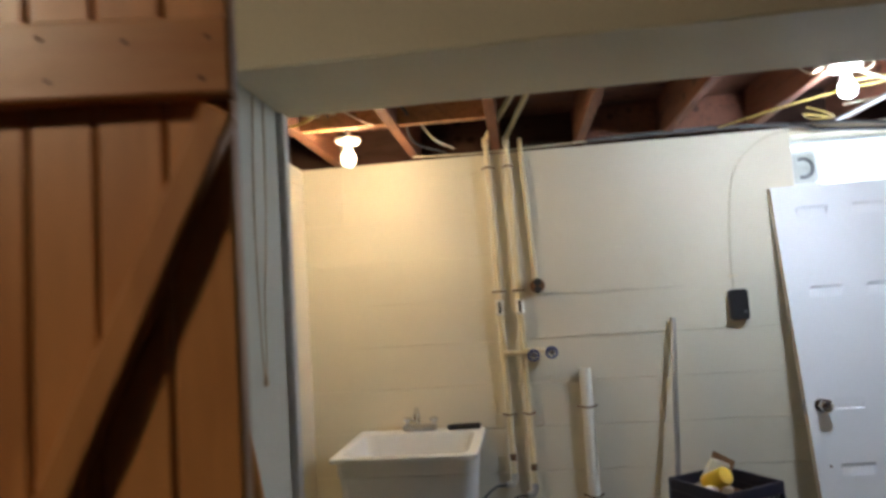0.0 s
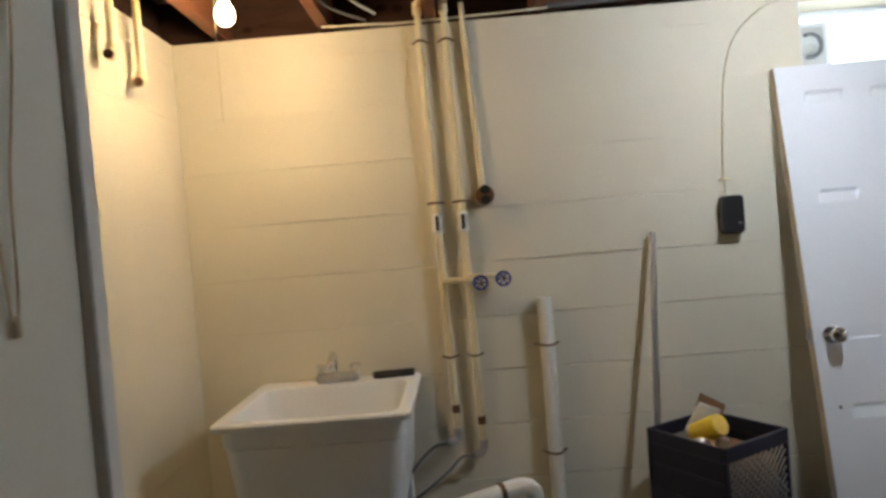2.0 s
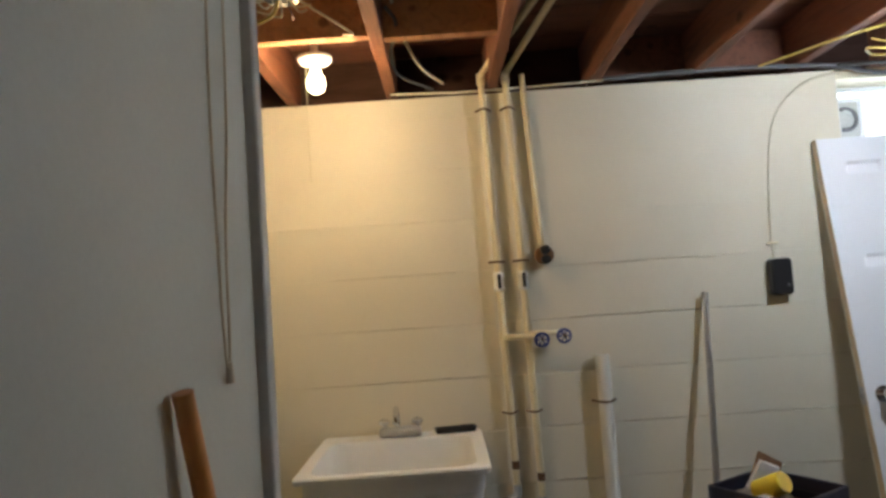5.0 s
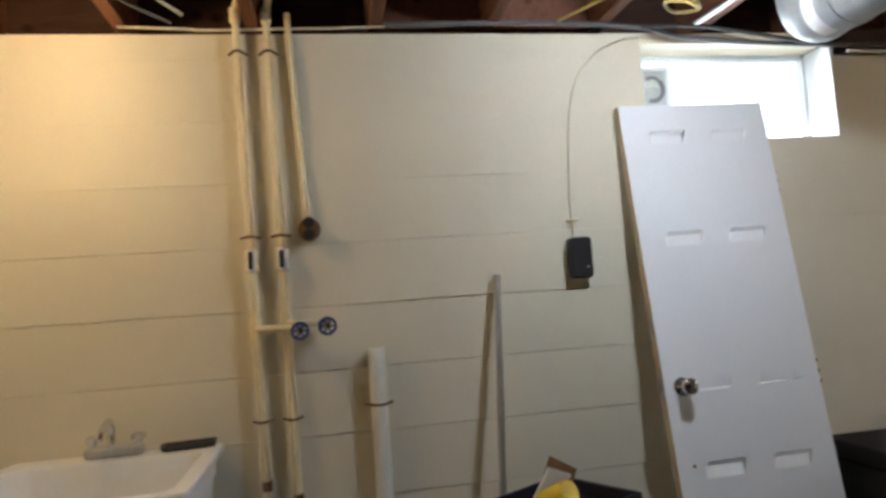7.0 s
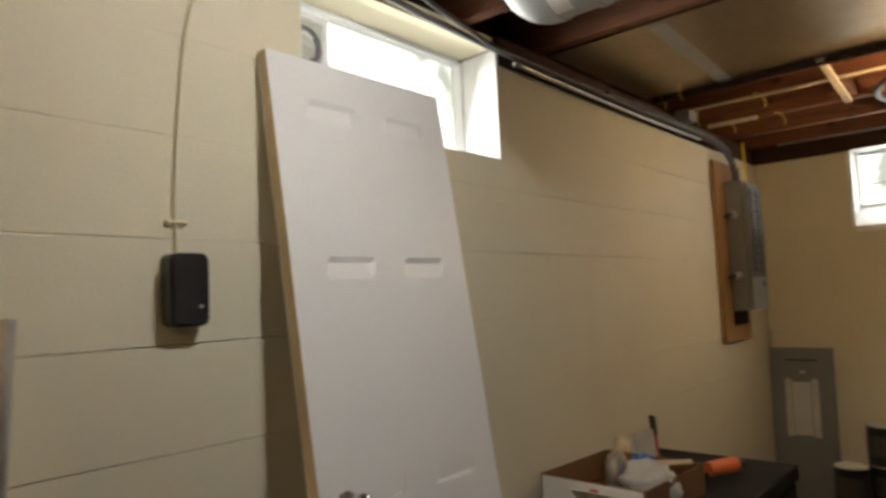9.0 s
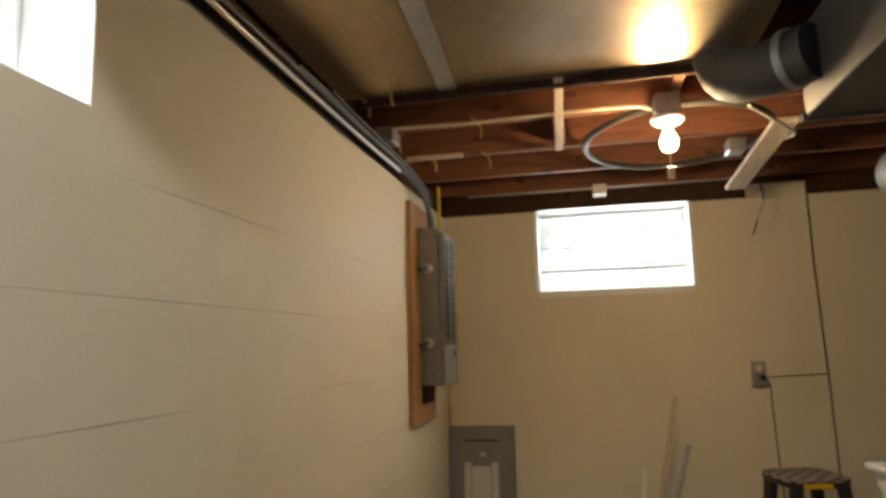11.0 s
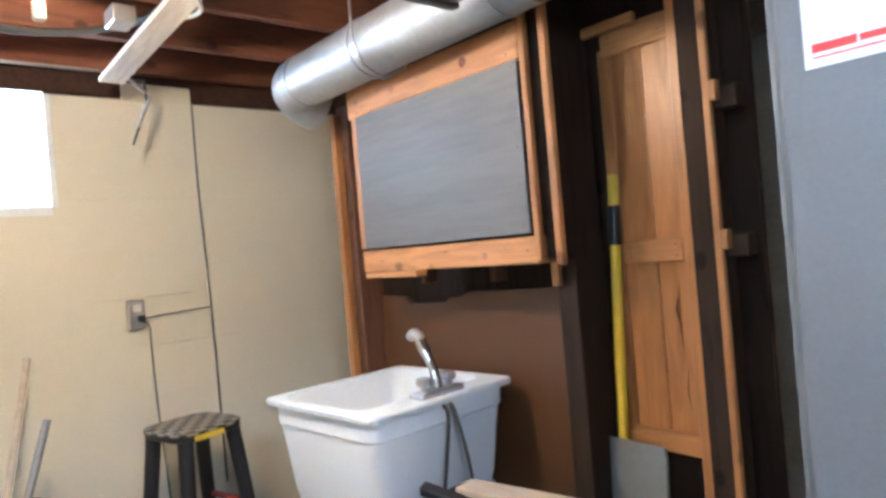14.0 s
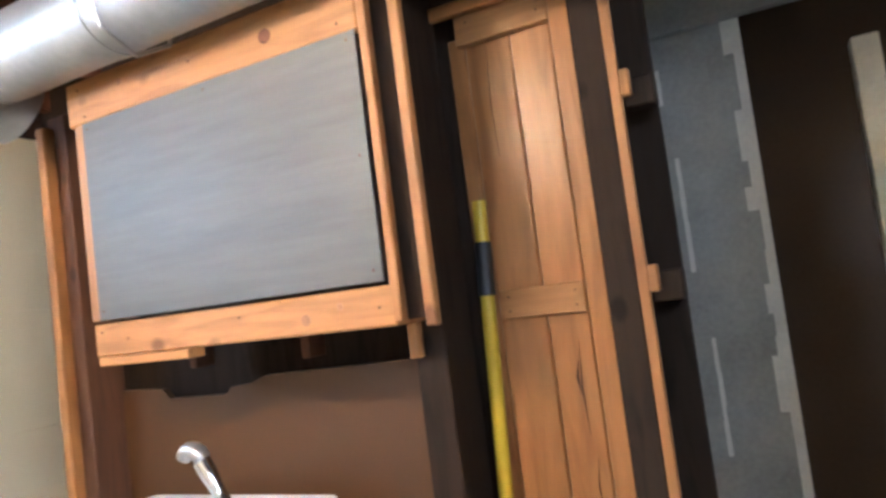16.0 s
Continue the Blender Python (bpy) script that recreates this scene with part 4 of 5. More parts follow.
def open_box(name, m, w, d, h, mat, label):
    t = thing(name, m, label, "box")
    for nm, b in (("side_panel", (-w / 2, w / 2, -d / 2, -d / 2 + 0.005, 0, h)), ("side_panel", (-w / 2, w / 2, d / 2 - 0.005, d / 2, 0, h)), ("side_panel", (-w / 2, -w / 2 + 0.005, -d / 2 + 0.0055, d / 2 - 0.0055, 0, h)), ("side_panel", (w / 2 - 0.005, w / 2, -d / 2 + 0.0055, d / 2 - 0.0055, 0, h)), ("bottom_panel", (-w / 2 + 0.006, w / 2 - 0.006, -d / 2 + 0.006, d / 2 - 0.006, 0, 0.005))):
        part(nm, box(*b, bevel=0.001), mat, t)
    return t


cb = open_box("cardboard_box", pose(2.80, 3.075, 0.664, 0, 0, -3), 0.40, 0.36, 0.095, CARD, "open cardboard box heaped with odds and ends")
part("printed_panel", box(-0.202, -0.2005, -0.175, 0.175, 0.004, 0.092), PAPER, cb, "white printed side of the box")
for y0_, y1_, z0_, z1_ in ((-0.08, -0.03, 0.02, 0.045), (-0.03, 0.0, 0.03, 0.075), (0.01, 0.05, 0.035, 0.06)):
    part("printed_mark", box(-0.2032, -0.2022, y0_, y1_, z0_, z1_, 0.0004), RED, cb, "dull red printed shape")
part("torn_flap", board((-0.24, -0.17, 0.055), (-0.24, 0.02, 0.05), 0.004, 0.095, None, (-0.65, 0, 0.76), 0.0), PAPER, cb, "torn white flap bent outwards")


def crumple(name, m, size, mat, label, cat, seed):
    bm_ = bmesh.new()
    bmesh.ops.create_icosphere(bm_, subdivisions=3, radius=1.0)
    for v in bm_.verts:
        p = v.co.copy()
        k_ = 1 + 0.45 * noise.noise(p * 1.7 + Vector((seed, 0, 0))) + 0.22 * noise.noise(p * 4.5 + Vector((0, seed, 0)))
        v.co = Vector((p.x * size[0], p.y * size[1], max(p.z, -0.55) * size[2] + 0.55 * size[2])) * 1.0
        v.co.x *= k_
        v.co.y *= k_
        v.co.z *= k_
    return solo(name, bm_, mat, label, cat, m, smooth=70)


crumple("white_rag", pose(2.77, 2.97, 0.70), (0.09, 0.085, 0.055), CLOTH, "crumpled white rag in the cardboard box", "rag", 3)
crumple("grey_rag", pose(2.41, 2.83, 0.664), (0.10, 0.06, 0.035), CLOTH, "pale cloth bundle lying on the black chest", "rag", 8)
crumple("blue_bag", pose(2.89, 3.05, 0.715), (0.05, 0.04, 0.045), BLUE_BAG, "crumpled blue plastic bag in the box", "bag", 5)
crumple("brown_bundle", pose(2.86, 2.98, 0.672), (0.09, 0.08, 0.035), CARD, "brown paper bundle in the box", "paper", 9)
solo("clear_jar", lathe([(0.03, 0), (0.032, 0.01), (0.032, 0.085), (0.024, 0.095), (0.024, 0.11), (0.0, 0.111)], None, 16), STEEL, "small round jar standing in the box", "jar", pose(2.85, 3.13, 0.672), smooth=40)
solo("tan_offcut", board((2.86, 3.10, 0.755), (2.965, 2.915, 0.765), 0.035, 0.008, None, (0, 0, 1), 0.001), DOOR_CORE, "tan wooden offcut lying in the cardboard box", "offcut")
solo("white_card", box(-0.065, 0.065, -0.003, 0.003, 0, 0.125, 0.001), CLOTH, "pale grey card standing up behind the box", "card", pose(3.235, 3.19, 0.664, -8, 0, -8))
solo("tan_roll", tube([(2.98, 3.19, 0.70), (3.06, 3.20, 0.78)], 0.035, sides=16), DOOR_CORE, "roll of tan paper beside the card", "roll", smooth=40)
t = thing("paint_brush", pose(3.345, 3.20, 0.664, -12, 14, 0), "dark paint brush with a red handle standing beside the card", "brush")
part("handle", box(-0.012, 0.012, -0.006, 0.006, 0, 0.09, 0.004), RED, t)
part("bristles", box(-0.02, 0.02, -0.007, 0.007, 0.091, 0.165, 0.003), BLACK, t)
t = thing("drill", pose(3.19, 2.89, 0.664, 0, 0, -28) @ Matrix.Scale(0.8, 4), "orange and black hand tool lying on the chest", "tool")
part("body", tube([(-0.09, 0, 0.05), (0.06, 0, 0.055)], [0.03, 0.034], sides=14), ORANGE, t, smooth=40)
part("chuck", tube([(0.06, 0, 0.055), (0.11, 0, 0.056)], [0.024, 0.012], sides=14), BLACK, t, smooth=40)
part("grip", tube([(-0.07, 0, 0.04), (-0.09, 0.02, 0.012), (-0.10, 0.09, 0.012)], 0.014, sides=10), BLACK, t, smooth=40)


# ---- ducts ----
def round_duct(points, r, label, seams):
    t = thing("round_duct", pose(0, 0, 0), label, "duct", "round ducts")
    part("pipe", tube(points, r, sides=28), GALV, t, smooth=50)
    for p, q in seams:
        part("seam_band", tube([p, q], r + 0.004, sides=28), GALV, t, smooth=50)
    return t


DX, DZ = 2.10, 2.056
dn = round_duct([(DX, 1.2, DZ), (DX, 2.83, DZ)], 0.094, "dull galvanized round duct hung below the joists", [((DX, 2.70, DZ), (DX, 2.712, DZ)), ((DX, 1.9, DZ), (DX, 1.915, DZ))])
part("elbow", tube(smooth_path([(DX, 2.80, DZ), (DX, 2.83, DZ + 0.003), (DX, 2.857, DZ + 0.03), (DX, 2.868, DZ + 0.085), (DX, 2.87, DZ + 0.14)], 4), 0.098, sides=28), GALV, dn, smooth=50)
bm = bmesh.new()
_arc = [radians(170 + 9 * k_) for k_ in range(11)]
_rows = [[bm.verts.new((DX + 0.0955 * math.cos(a), y, DZ + 0.0955 * math.sin(a))) for a in _arc] for y in (2.755, 2.78, 2.812)]
for p, q in zip(_rows, _rows[1:]):
    for k_ in range(10):
        bm.faces.new((p[k_], p[k_ + 1], q[k_ + 1], q[k_]))
part("sticker", bm, PAPER, dn, "white paper sticker on the duct", smooth=50)
part("hanger", tube([(DX + a, 2.45, DZ + b) for a, b in ((-0.108, 0.145), (-0.108, 0), (-0.09, -0.06), (0, -0.105), (0.09, -0.06), (0.106, 0), (0.106, 0.145))], 0.004, sides=6), STEEL, dn)
ds = round_duct([(2.6, 1.25, 2.045), (4.60, 1.25, 2.025)], 0.096, "galvanized round duct along the stud wall", [((4.10, 1.25, 2.03), (4.135, 1.25, 2.03)), ((3.5, 1.25, 2.037), (3.515, 1.25, 2.037)), ((4.52, 1.25, 2.026), (4.55, 1.25, 2.026))])
part("elbow", tube(smooth_path([(4.56, 1.25, 2.025), (4.60, 1.248, 2.022), (4.645, 1.225, 2.01), (4.662, 1.18, 1.985), (4.664, 1.125, 1.962)], 4), 0.097, sides=28), GALV, ds, smooth=50)
part("hanger", tube([(4.05, 1.36, 2.2), (4.05, 1.36, 2.03), (4.05, 1.33, 1.95), (4.05, 1.25, 1.912), (4.05, 1.16, 1.96), (4.05, 1.145, 2.03), (4.05, 1.145, 2.2)], 0.005, sides=6), STEEL, ds)
part("foil_patch", tube([(3.32, 1.25, 2.039), (3.40, 1.25, 2.038)], 0.0975, sides=28, cap=False), CARD, ds, "brown tape band", smooth=50)
t = thing("joist_panning", pose(0, 0, 0), "sheet-metal joist panning with a gold-brown reflection put into its colour", "duct")
bm = bmesh.new()
cols, rows = 20, 32
grid = [[bm.verts.new((2.85 + 0.815 * i_ / cols, 2.02 + 1.27 * k_ / rows, 2.1955 + 0.003 * noise.noise(Vector((i_ * 0.3, k_ * 0.3, 0.3))))) for i_ in range(cols + 1)] for k_ in range(rows + 1)]
for k_ in range(rows):
    for i_ in range(cols):
        bm.faces.new((grid[k_][i_], grid[k_][i_ + 1], grid[k_ + 1][i_ + 1], grid[k_ + 1][i_]))
ext = bmesh.ops.extrude_face_region(bm, geom=bm.faces[:])["geom"]
bmesh.ops.translate(bm, vec=(0, 0, 0.002), verts=[v for v in ext if isinstance(v, bmesh.types.BMVert)])
part("sheet", bm, DULL_GALV, t, smooth=50)
bm = bmesh.new()
grid = [[bm.verts.new((2.87 + 0.079 * i_, 2.862 + 0.004 * i_ + 0.012 * k_, 2.1905 + 0.003 * noise.noise(Vector((i_ * 0.9, k_ * 0.7, 4.0))))) for i_ in range(11)] for k_ in range(6)]
for k_ in range(5):
    for i_ in range(10):
        bm.faces.new((grid[k_][i_], grid[k_][i_ + 1], grid[k_ + 1][i_ + 1], grid[k_ + 1][i_]))
ext = bmesh.ops.extrude_face_region(bm, geom=bm.faces[:])["geom"]
bmesh.ops.translate(bm, vec=(0, 0, 0.0015), verts=[v for v in ext if isinstance(v, bmesh.types.BMVert)])
part("foil_tape", bm, GALV, t, "crinkled foil tape over a seam", smooth=50)
solo("panning_batten", box(3.668, 3.690, 2.02, 3.26, 2.168, 2.199, 0.003), SILL, "dark wooden batten holding the panning", "batten", kind="structure")
t = thing("supply_trunk", pose(0, 0, 0), "dark rectangular sheet-metal trunk duct over the furnace", "duct")
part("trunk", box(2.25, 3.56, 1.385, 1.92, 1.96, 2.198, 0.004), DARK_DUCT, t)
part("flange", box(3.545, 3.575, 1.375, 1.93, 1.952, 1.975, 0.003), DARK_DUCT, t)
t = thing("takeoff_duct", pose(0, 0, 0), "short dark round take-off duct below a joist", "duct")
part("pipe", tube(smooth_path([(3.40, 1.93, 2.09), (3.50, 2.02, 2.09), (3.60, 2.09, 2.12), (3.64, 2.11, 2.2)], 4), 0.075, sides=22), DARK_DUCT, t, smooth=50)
part("collar", tube([(3.44, 1.965, 2.09), (3.455, 1.98, 2.09)], 0.082, sides=22), GALV, t, smooth=50)

# ---- furnace ----
t = thing("furnace", pose(0, 0, 0), "grey enamelled furnace cabinet with a service sheet", "furnace")
part("cabinet", box(2.10, 2.638, 1.15, 1.815, 0.0, 1.72, 0.006, segments=2), FURNACE, t)
part("front_panel", box(2.115, 2.626, 1.8155, 1.82, 0.95, 1.705, 0.002), FURNACE, t)
part("lower_panel", box(2.115, 2.626, 1.8155, 1.82, 0.05, 0.94, 0.002), FURNACE, t)
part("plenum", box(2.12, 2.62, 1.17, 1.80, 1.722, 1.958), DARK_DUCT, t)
t = thing("service_sheet", pose(2.475, 1.8205, 1.502), "white service sheet with red bars and scribbled notes", "paper")
part("sheet", box(0.0, 0.125, 0, 0.0008, 0.0, 0.16), PAPER, t)
part("red_bar", box(0.078, 0.118, 0.0008, 0.0012, 0.014, 0.023), RED_INK, t)
part("red_bar", box(0.006, 0.045, 0.0008, 0.0012, 0.014, 0.023), RED_INK, t)
part("emblem", box(0.047, 0.076, 0.0008, 0.0012, 0.015, 0.022), RED_INK, t)
part("red_line", box(0.006, 0.118, 0.0008, 0.0012, 0.0085, 0.0105), RED_INK, t)
for k_, (a, b, z, mm) in enumerate(((0.05, 0.105, 0.098, INK), (0.055, 0.098, 0.088, INK), (0.06, 0.09, 0.079, RED_INK), (0.035, 0.1, 0.072, INK), (0.065, 0.095, 0.060, INK), (0.045, 0.1, 0.118, INK), (0.05, 0.1, 0.110, INK))):
    part("text_line", box(a, b, 0.0008, 0.0012, z, z + 0.0022), mm, t)

# dark grey painted board and gap beyond the stud wall
t = thing("grey_board", pose(0, 0, 0), "dark grey painted board with pale bare streaks", "board", kind="structure")
part("board", box(2.935, 3.40, 0.20, 0.22, 0.0, DECK_Z - 0.004), GREY_PAINT, t)
for x, z0, z1 in ((3.165, 1.79, 1.89), (3.145, 1.31, 1.63), (3.12, 0.80, 1.12)):
    bm = bmesh.new()
    for k_ in range(7):
        z = z0 + (z1 - z0) * k_ / 7
        box(x - 0.0045 - 0.003 * random.random(), x + 0.0045 + 0.003 * random.random(), 0.2205, 0.2215, z, z + (z1 - z0) / 7 + 0.004, 0, bm)
    part("bare_streak", bm, STREAK, t)
bm = bmesh.new()
z = 0.0
while z < 2.0:
    h = 0.05 + 0.12 * random.random()
    box(2.9355, 2.955 + 0.03 * random.random(), 0.2205, 0.2212, z, min(z + h, 2.0) + 0.003, 0, bm)
    z += h
part("bare_edge", bm, STREAK, t)
# Added sheet: the darkness of the unlit gap is put into its colour.
solo("gap_shade_sheet", box(2.10, 3.42, -0.45, -0.43, 0.0, DECK_Z - 0.004), SHADE_BOARD, "added dark sheet standing for the unlit space beyond", "board", kind="structure")
solo("upper_board", box(2.20, 3.42, 0.23, 0.26, 1.98, DECK_Z - 0.005), GREY_PAINT, "dark grey board across the top of the gap", "board", kind="structure")
solo("pale_post", box(2.618, 2.683, 0.10, 0.16, 0.0, 1.87, 0.004), STREAK, "pale grey weathered post in the dark gap", "post", kind="structure")

# ---- metal sheet in a pine frame ----
t = thing("framed_panel", pose(0, 0, 0), "grey sheet-metal panel screwed into a rough pine frame", "panel")
part("sheet", box(3.580, 4.388, 1.143, 1.146, 1.378, 1.862, 0.001), SHEET, t, "brushed grey metal sheet")
part("top_board", box(3.575, 4.445, 1.03, 1.141, 1.863, 1.972, 0.004), PINE, t)
part("bottom_board", box(3.565, 4.42, 1.03, 1.141, 1.292, 1.370, 0.004), PINE, t)
part("cleat", box(4.10, 4.40, 1.10, 1.150, 1.270, 1.291, 0.003), PINE, t)
part("side_board", box(3.554, 3.574, 1.118, 1.141, 1.30, 1.99, 0.003), PINE_Z, t)
part("edge_strip", box(3.492, 3.515, 1.103, 1.125, 1.285, 2.15, 0.003), PINE_Z, t)
# Shade of the recess beside the sheet is put into the filler's dark colour.
part("side_filler", box(3.518, 3.572, 1.03, 1.100, 1.30, 2.05, 0.003), STUD_SHADE, t, "filler board coloured as the shaded recess")
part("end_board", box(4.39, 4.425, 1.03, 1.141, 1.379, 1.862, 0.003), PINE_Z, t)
part("back_board", box(3.58, 4.385, 1.10, 1.125, 1.379, 1.861), STUD_SHADE, t)
part("knot_hole", lathe([(0.016, 0), (0.016, 0.0015)], None, 16, (3.80, 1.1405, 1.913), "y"), JOIST, t, "brown round knot")
for x, z in ((3.62, 1.95), (3.62, 1.885), (4.02, 1.92), (4.40, 1.95), (4.38, 1.88), (3.60, 1.33), (3.95, 1.345), (4.30, 1.33), (4.39, 1.35)):
    part("nail", lathe([(0.003, 0.0), (0.003, 0.0012)], None, 8, (x, 1.1412, z), "y"), RUST, t)
for x, z, r_ in ((3.69, 1.340, 0.008), (3.775, 1.322, 0.012), (4.25, 1.935, 0.008)):
    part("knot", lathe([(r_, 0.0), (r_ * 0.9, 0.0009)], None, 14, (x, 1.1412, z), "y"), JOIST_LIGHT, t, "brown wood knot")
for x, z in ((3.60, 1.845), (3.60, 1.40), (3.60, 1.62), (4.37, 1.845), (4.37, 1.40), (3.98, 1.845)):
    part("screw", lathe([(0.0028, 0.0), (0.0028, 0.0012), (0.0, 0.002)], None, 8, (x, 1.146, z), "y"), RUST, t)

# ---- old fir panelled door stored upright between the studs ----
t = thing("fir_panel_door", pose(0, 0, 0), "old orange fir panelled door standing between dark studs", "door")
part("plank", box(3.284, 3.372, 0.840, 0.858, 0.74, 1.93, 0.003), FIR_Z, t)
part("plank", box(3.3745, 3.478, 0.840, 0.858, 0.74, 1.93, 0.003), FIR_Z, t)
part("plank", box(3.4805, 3.52, 0.838, 0.856, 0.0, 1.90, 0.003), FIR_Z, t)
part("stile", box(3.228, 3.276, 0.8585, 0.884, 0.0, 2.02, 0.003), FIR_Z, t)
part("mid_rail", box(3.281, 3.468, 0.8585, 0.878, 1.268, 1.331, 0.003), PINE, t)
part("top_rail", box(3.277, 3.490, 0.8585, 0.880, 1.872, 1.945, 0.003), PINE, t)
part("cap_strip", box(3.36, 3.565, 0.885, 0.905, 1.935, 1.965, 0.003), PINE, t)
for x, z0, z1, w_ in ((3.315, 1.02, 1.21, 0.0022), (3.322, 1.10, 1.17, 0.0035), (3.308, 0.86, 0.97, 0.002), (3.43, 1.62, 1.86, 0.0012)):
    part("drying_crack", tube([(x, 0.8582, z0), (x + 0.004, 0.8584, 0.5 * (z0 + z1)), (x - 0.002, 0.8582, z1)], [0.0004, w_, 0.0004], sides=6), SILL, t, "dark drying crack")
for x, z in ((3.30, 1.285), (3.30, 1.315), (3.445, 1.285), (3.445, 1.315), (3.30, 1.90), (3.46, 1.92)):
    part("nail", lathe([(0.0025, 0.0), (0.0025, 0.0012)], None, 8, (x, 0.8785 if z < 1.5 else 0.8805, z), "y"), RUST, t)
part("bottom_rail", box(3.277, 3.50, 0.8585, 0.880, 0.735, 0.795, 0.003), PINE, t)

# ---- shovel ----
t = thing("shovel", pose(3.525, 0.93, 0.0, 2.0, -1.5, 0), "yellow-handled flat shovel with a dull metal blade", "shovel")
part("handle", tube([(0.0, 0.0, 0.70), (0.0, 0.0, 1.335)], 0.0155, sides=14), YELLOW, t, smooth=50)
part("grip", tube([(0.0, 0.0, 1.325), (0.0, 0.0, 1.44)], [0.019, 0.018], sides=14), BLACK, t, "black rubber grip", smooth=50)
part("handle_end", tube([(0.0, 0.0, 1.44), (0.0, 0.0, 1.53)], 0.0155, sides=14), YELLOW, t, smooth=50)
part("ferrule", tube([(0.0, 0.0, 0.66), (0.0, 0.0, 0.76)], [0.02, 0.017], sides=14), STEEL, t, smooth=50)
bm = loft([ring(0.285, 0.012, 0.005, 0.02, -0.01, 0.03), ring(0.29, 0.012, 0.005, 0.30, -0.01, 0.03), ring(0.29, 0.012, 0.005, 0.735, -0.01, 0.02), ring(0.275, 0.012, 0.005, 0.765, -0.01, 0.02)])
part("blade", bm, BLADE, t, "dull grey metal blade")

# ---- odd board and dark bag beside the loose tub ----
t = thing("black_bin", pose(3.745, 1.325, 0.0, 0, 0, 8), "narrow black plastic bin standing beside the loose tub", "bin")
part("shell", loft([ring(0.12, 0.16, 0.02, 0.0), ring(0.15, 0.20, 0.02, 0.645), ring(0.158, 0.208, 0.02, 0.647), ring(0.158, 0.208, 0.02, 0.665), ring(0.145, 0.195, 0.02, 0.665), ring(0.115, 0.155, 0.02, 0.02)]), BLACK, t, smooth=40)
part("flap", board((-0.05, 0.06, 0.675), (0.075, 0.09, 0.705), 0.035, 0.035, None, (0, 0.3, 0.9), 0.006), BLACK, t)
solo("pine_offcut", board((3.78, 1.295, 0.6765), (3.28, 1.205, 0.6765), 0.085, 0.021, None, (0, 0, 1), 0.003), LATH, "pale pine offcut lying across the black bin", "board")
c = thing("floor_cable", pose(0, 0, 0), "thin dark cable curled on the floor beside the stool", "cable")
part("cable", tube(smooth_path([(5.25, 1.45, 0.05), (5.1, 1.35, 0.012), (4.95, 1.30, 0.008), (4.86, 1.38, 0.008), (4.92, 1.48, 0.008), (5.05, 1.44, 0.010), (5.12, 1.28, 0.008), (5.0, 1.20, 0.008)]), 0.004, sides=6), CABLE_DARK, c, smooth=50)


# ---- electrical panel ----
t = thing("breaker_panel", pose(0, 0, 0), "grey breaker panel on stained plywood", "electrical panel")
part("backing", box(4.465, 4.885, 3.275, 3.298, 1.03, 2.02, 0.002), PLY, t, "stained plywood backing")
part("box", box(4.585, 4.86, 3.185, 3.274, 1.195, 1.91, 0.004), PANEL_GREY, t)
part("door", box(4.60, 4.875, 3.165, 3.182, 1.195, 1.895, 0.004), PANEL_GREY, t, "grey panel door")
for k_ in range(11):
    for x0_ in (4.635, 4.735):
        part("breaker", box(x0_, x0_ + 0.085, 3.150, 3.1645, 1.40 + 0.042 * k_, 1.436 + 0.042 * k_, 0.003), BLACK, t)
part("dead_front", box(4.61, 4.845, 3.158, 3.1647, 1.375, 1.885, 0.002), BOX_DARK, t, "dark breaker front")
part("latch", box(4.80, 4.82, 3.158, 3.1645, 1.32, 1.35, 0.002), BLACK, t)
for z in (1.72, 1.385):
    part("connector", tube([(4.584, 3.23, z), (4.535, 3.23, z)], [0.024, 0.018], sides=12), STEEL, t, smooth=50)
    part("connector", tube([(4.53, 3.23, z), (4.50, 3.25, z - 0.01)], 0.011, sides=12), CABLE_DARK, t, smooth=50)
part("stain_board", box(4.60, 4.80, 3.262, 3.2742, 1.115, 1.19), STUD_SHADE, t)
for k_, (x, rr_, mm) in enumerate(((4.63, 0.009, CABLE_DARK), (4.665, 0.007, CABLE_DARK), (4.70, 0.005, CABLE_DARK))):
    c = thing("feed_cable", pose(0, 0, 0), "cable along the wall top bending down into the breaker panel", "cable", "panel cables")
    dy, dz = 0.016 * k_, 0.003 * k_
    part("cable", tube(smooth_path([(3.0 + 0.2 * k_, 3.262 - dy, 2.118 + dz), (3.8, 3.262 - dy, 2.114 + dz), (4.30, 3.258 - dy, 2.108 + dz), (x - 0.13, 3.245 - dy * 0.6, 2.075 + dz), (x - 0.03, 3.235, 2.02), (x, 3.23, 1.95), (x, 3.23, 1.905)]), rr_, sides=8), mm, c, smooth=50)
solo("yellow_strap", box(4.775, 4.797, 3.21, 3.222, 1.915, 2.15, 0.002), YELLOW, "short yellow painted strap beside the breaker panel cables", "strap")

# gray panel cover leaning in the corner
t = thing("panel_cover", pose(5.19, 3.115, 0.0, 0, 4, 0), "grey metal breaker cover leaning in the corner", "panel cover")
part("plate", box(-0.012, 0.0, -0.175, 0.175, 0.02, 0.945, 0.004), PANEL_GREY, t)
for y in (-0.085, 0.06):
    part("slot_rail", box(-0.016, -0.0125, y - 0.002, y + 0.035, 0.42, 0.76, 0.002), BARE, t, "pale rail of the cover")
part("window_plate", box(-0.0145, -0.0125, -0.045, 0.055, 0.43, 0.74), TRIM_GREY, t)
part("latch", box(-0.017, -0.0125, -0.02, 0.01, 0.79, 0.81, 0.002), STEEL, t)
part("slot", box(-0.0145, -0.0125, -0.09, 0.09, 0.865, 0.875), BLACK, t)

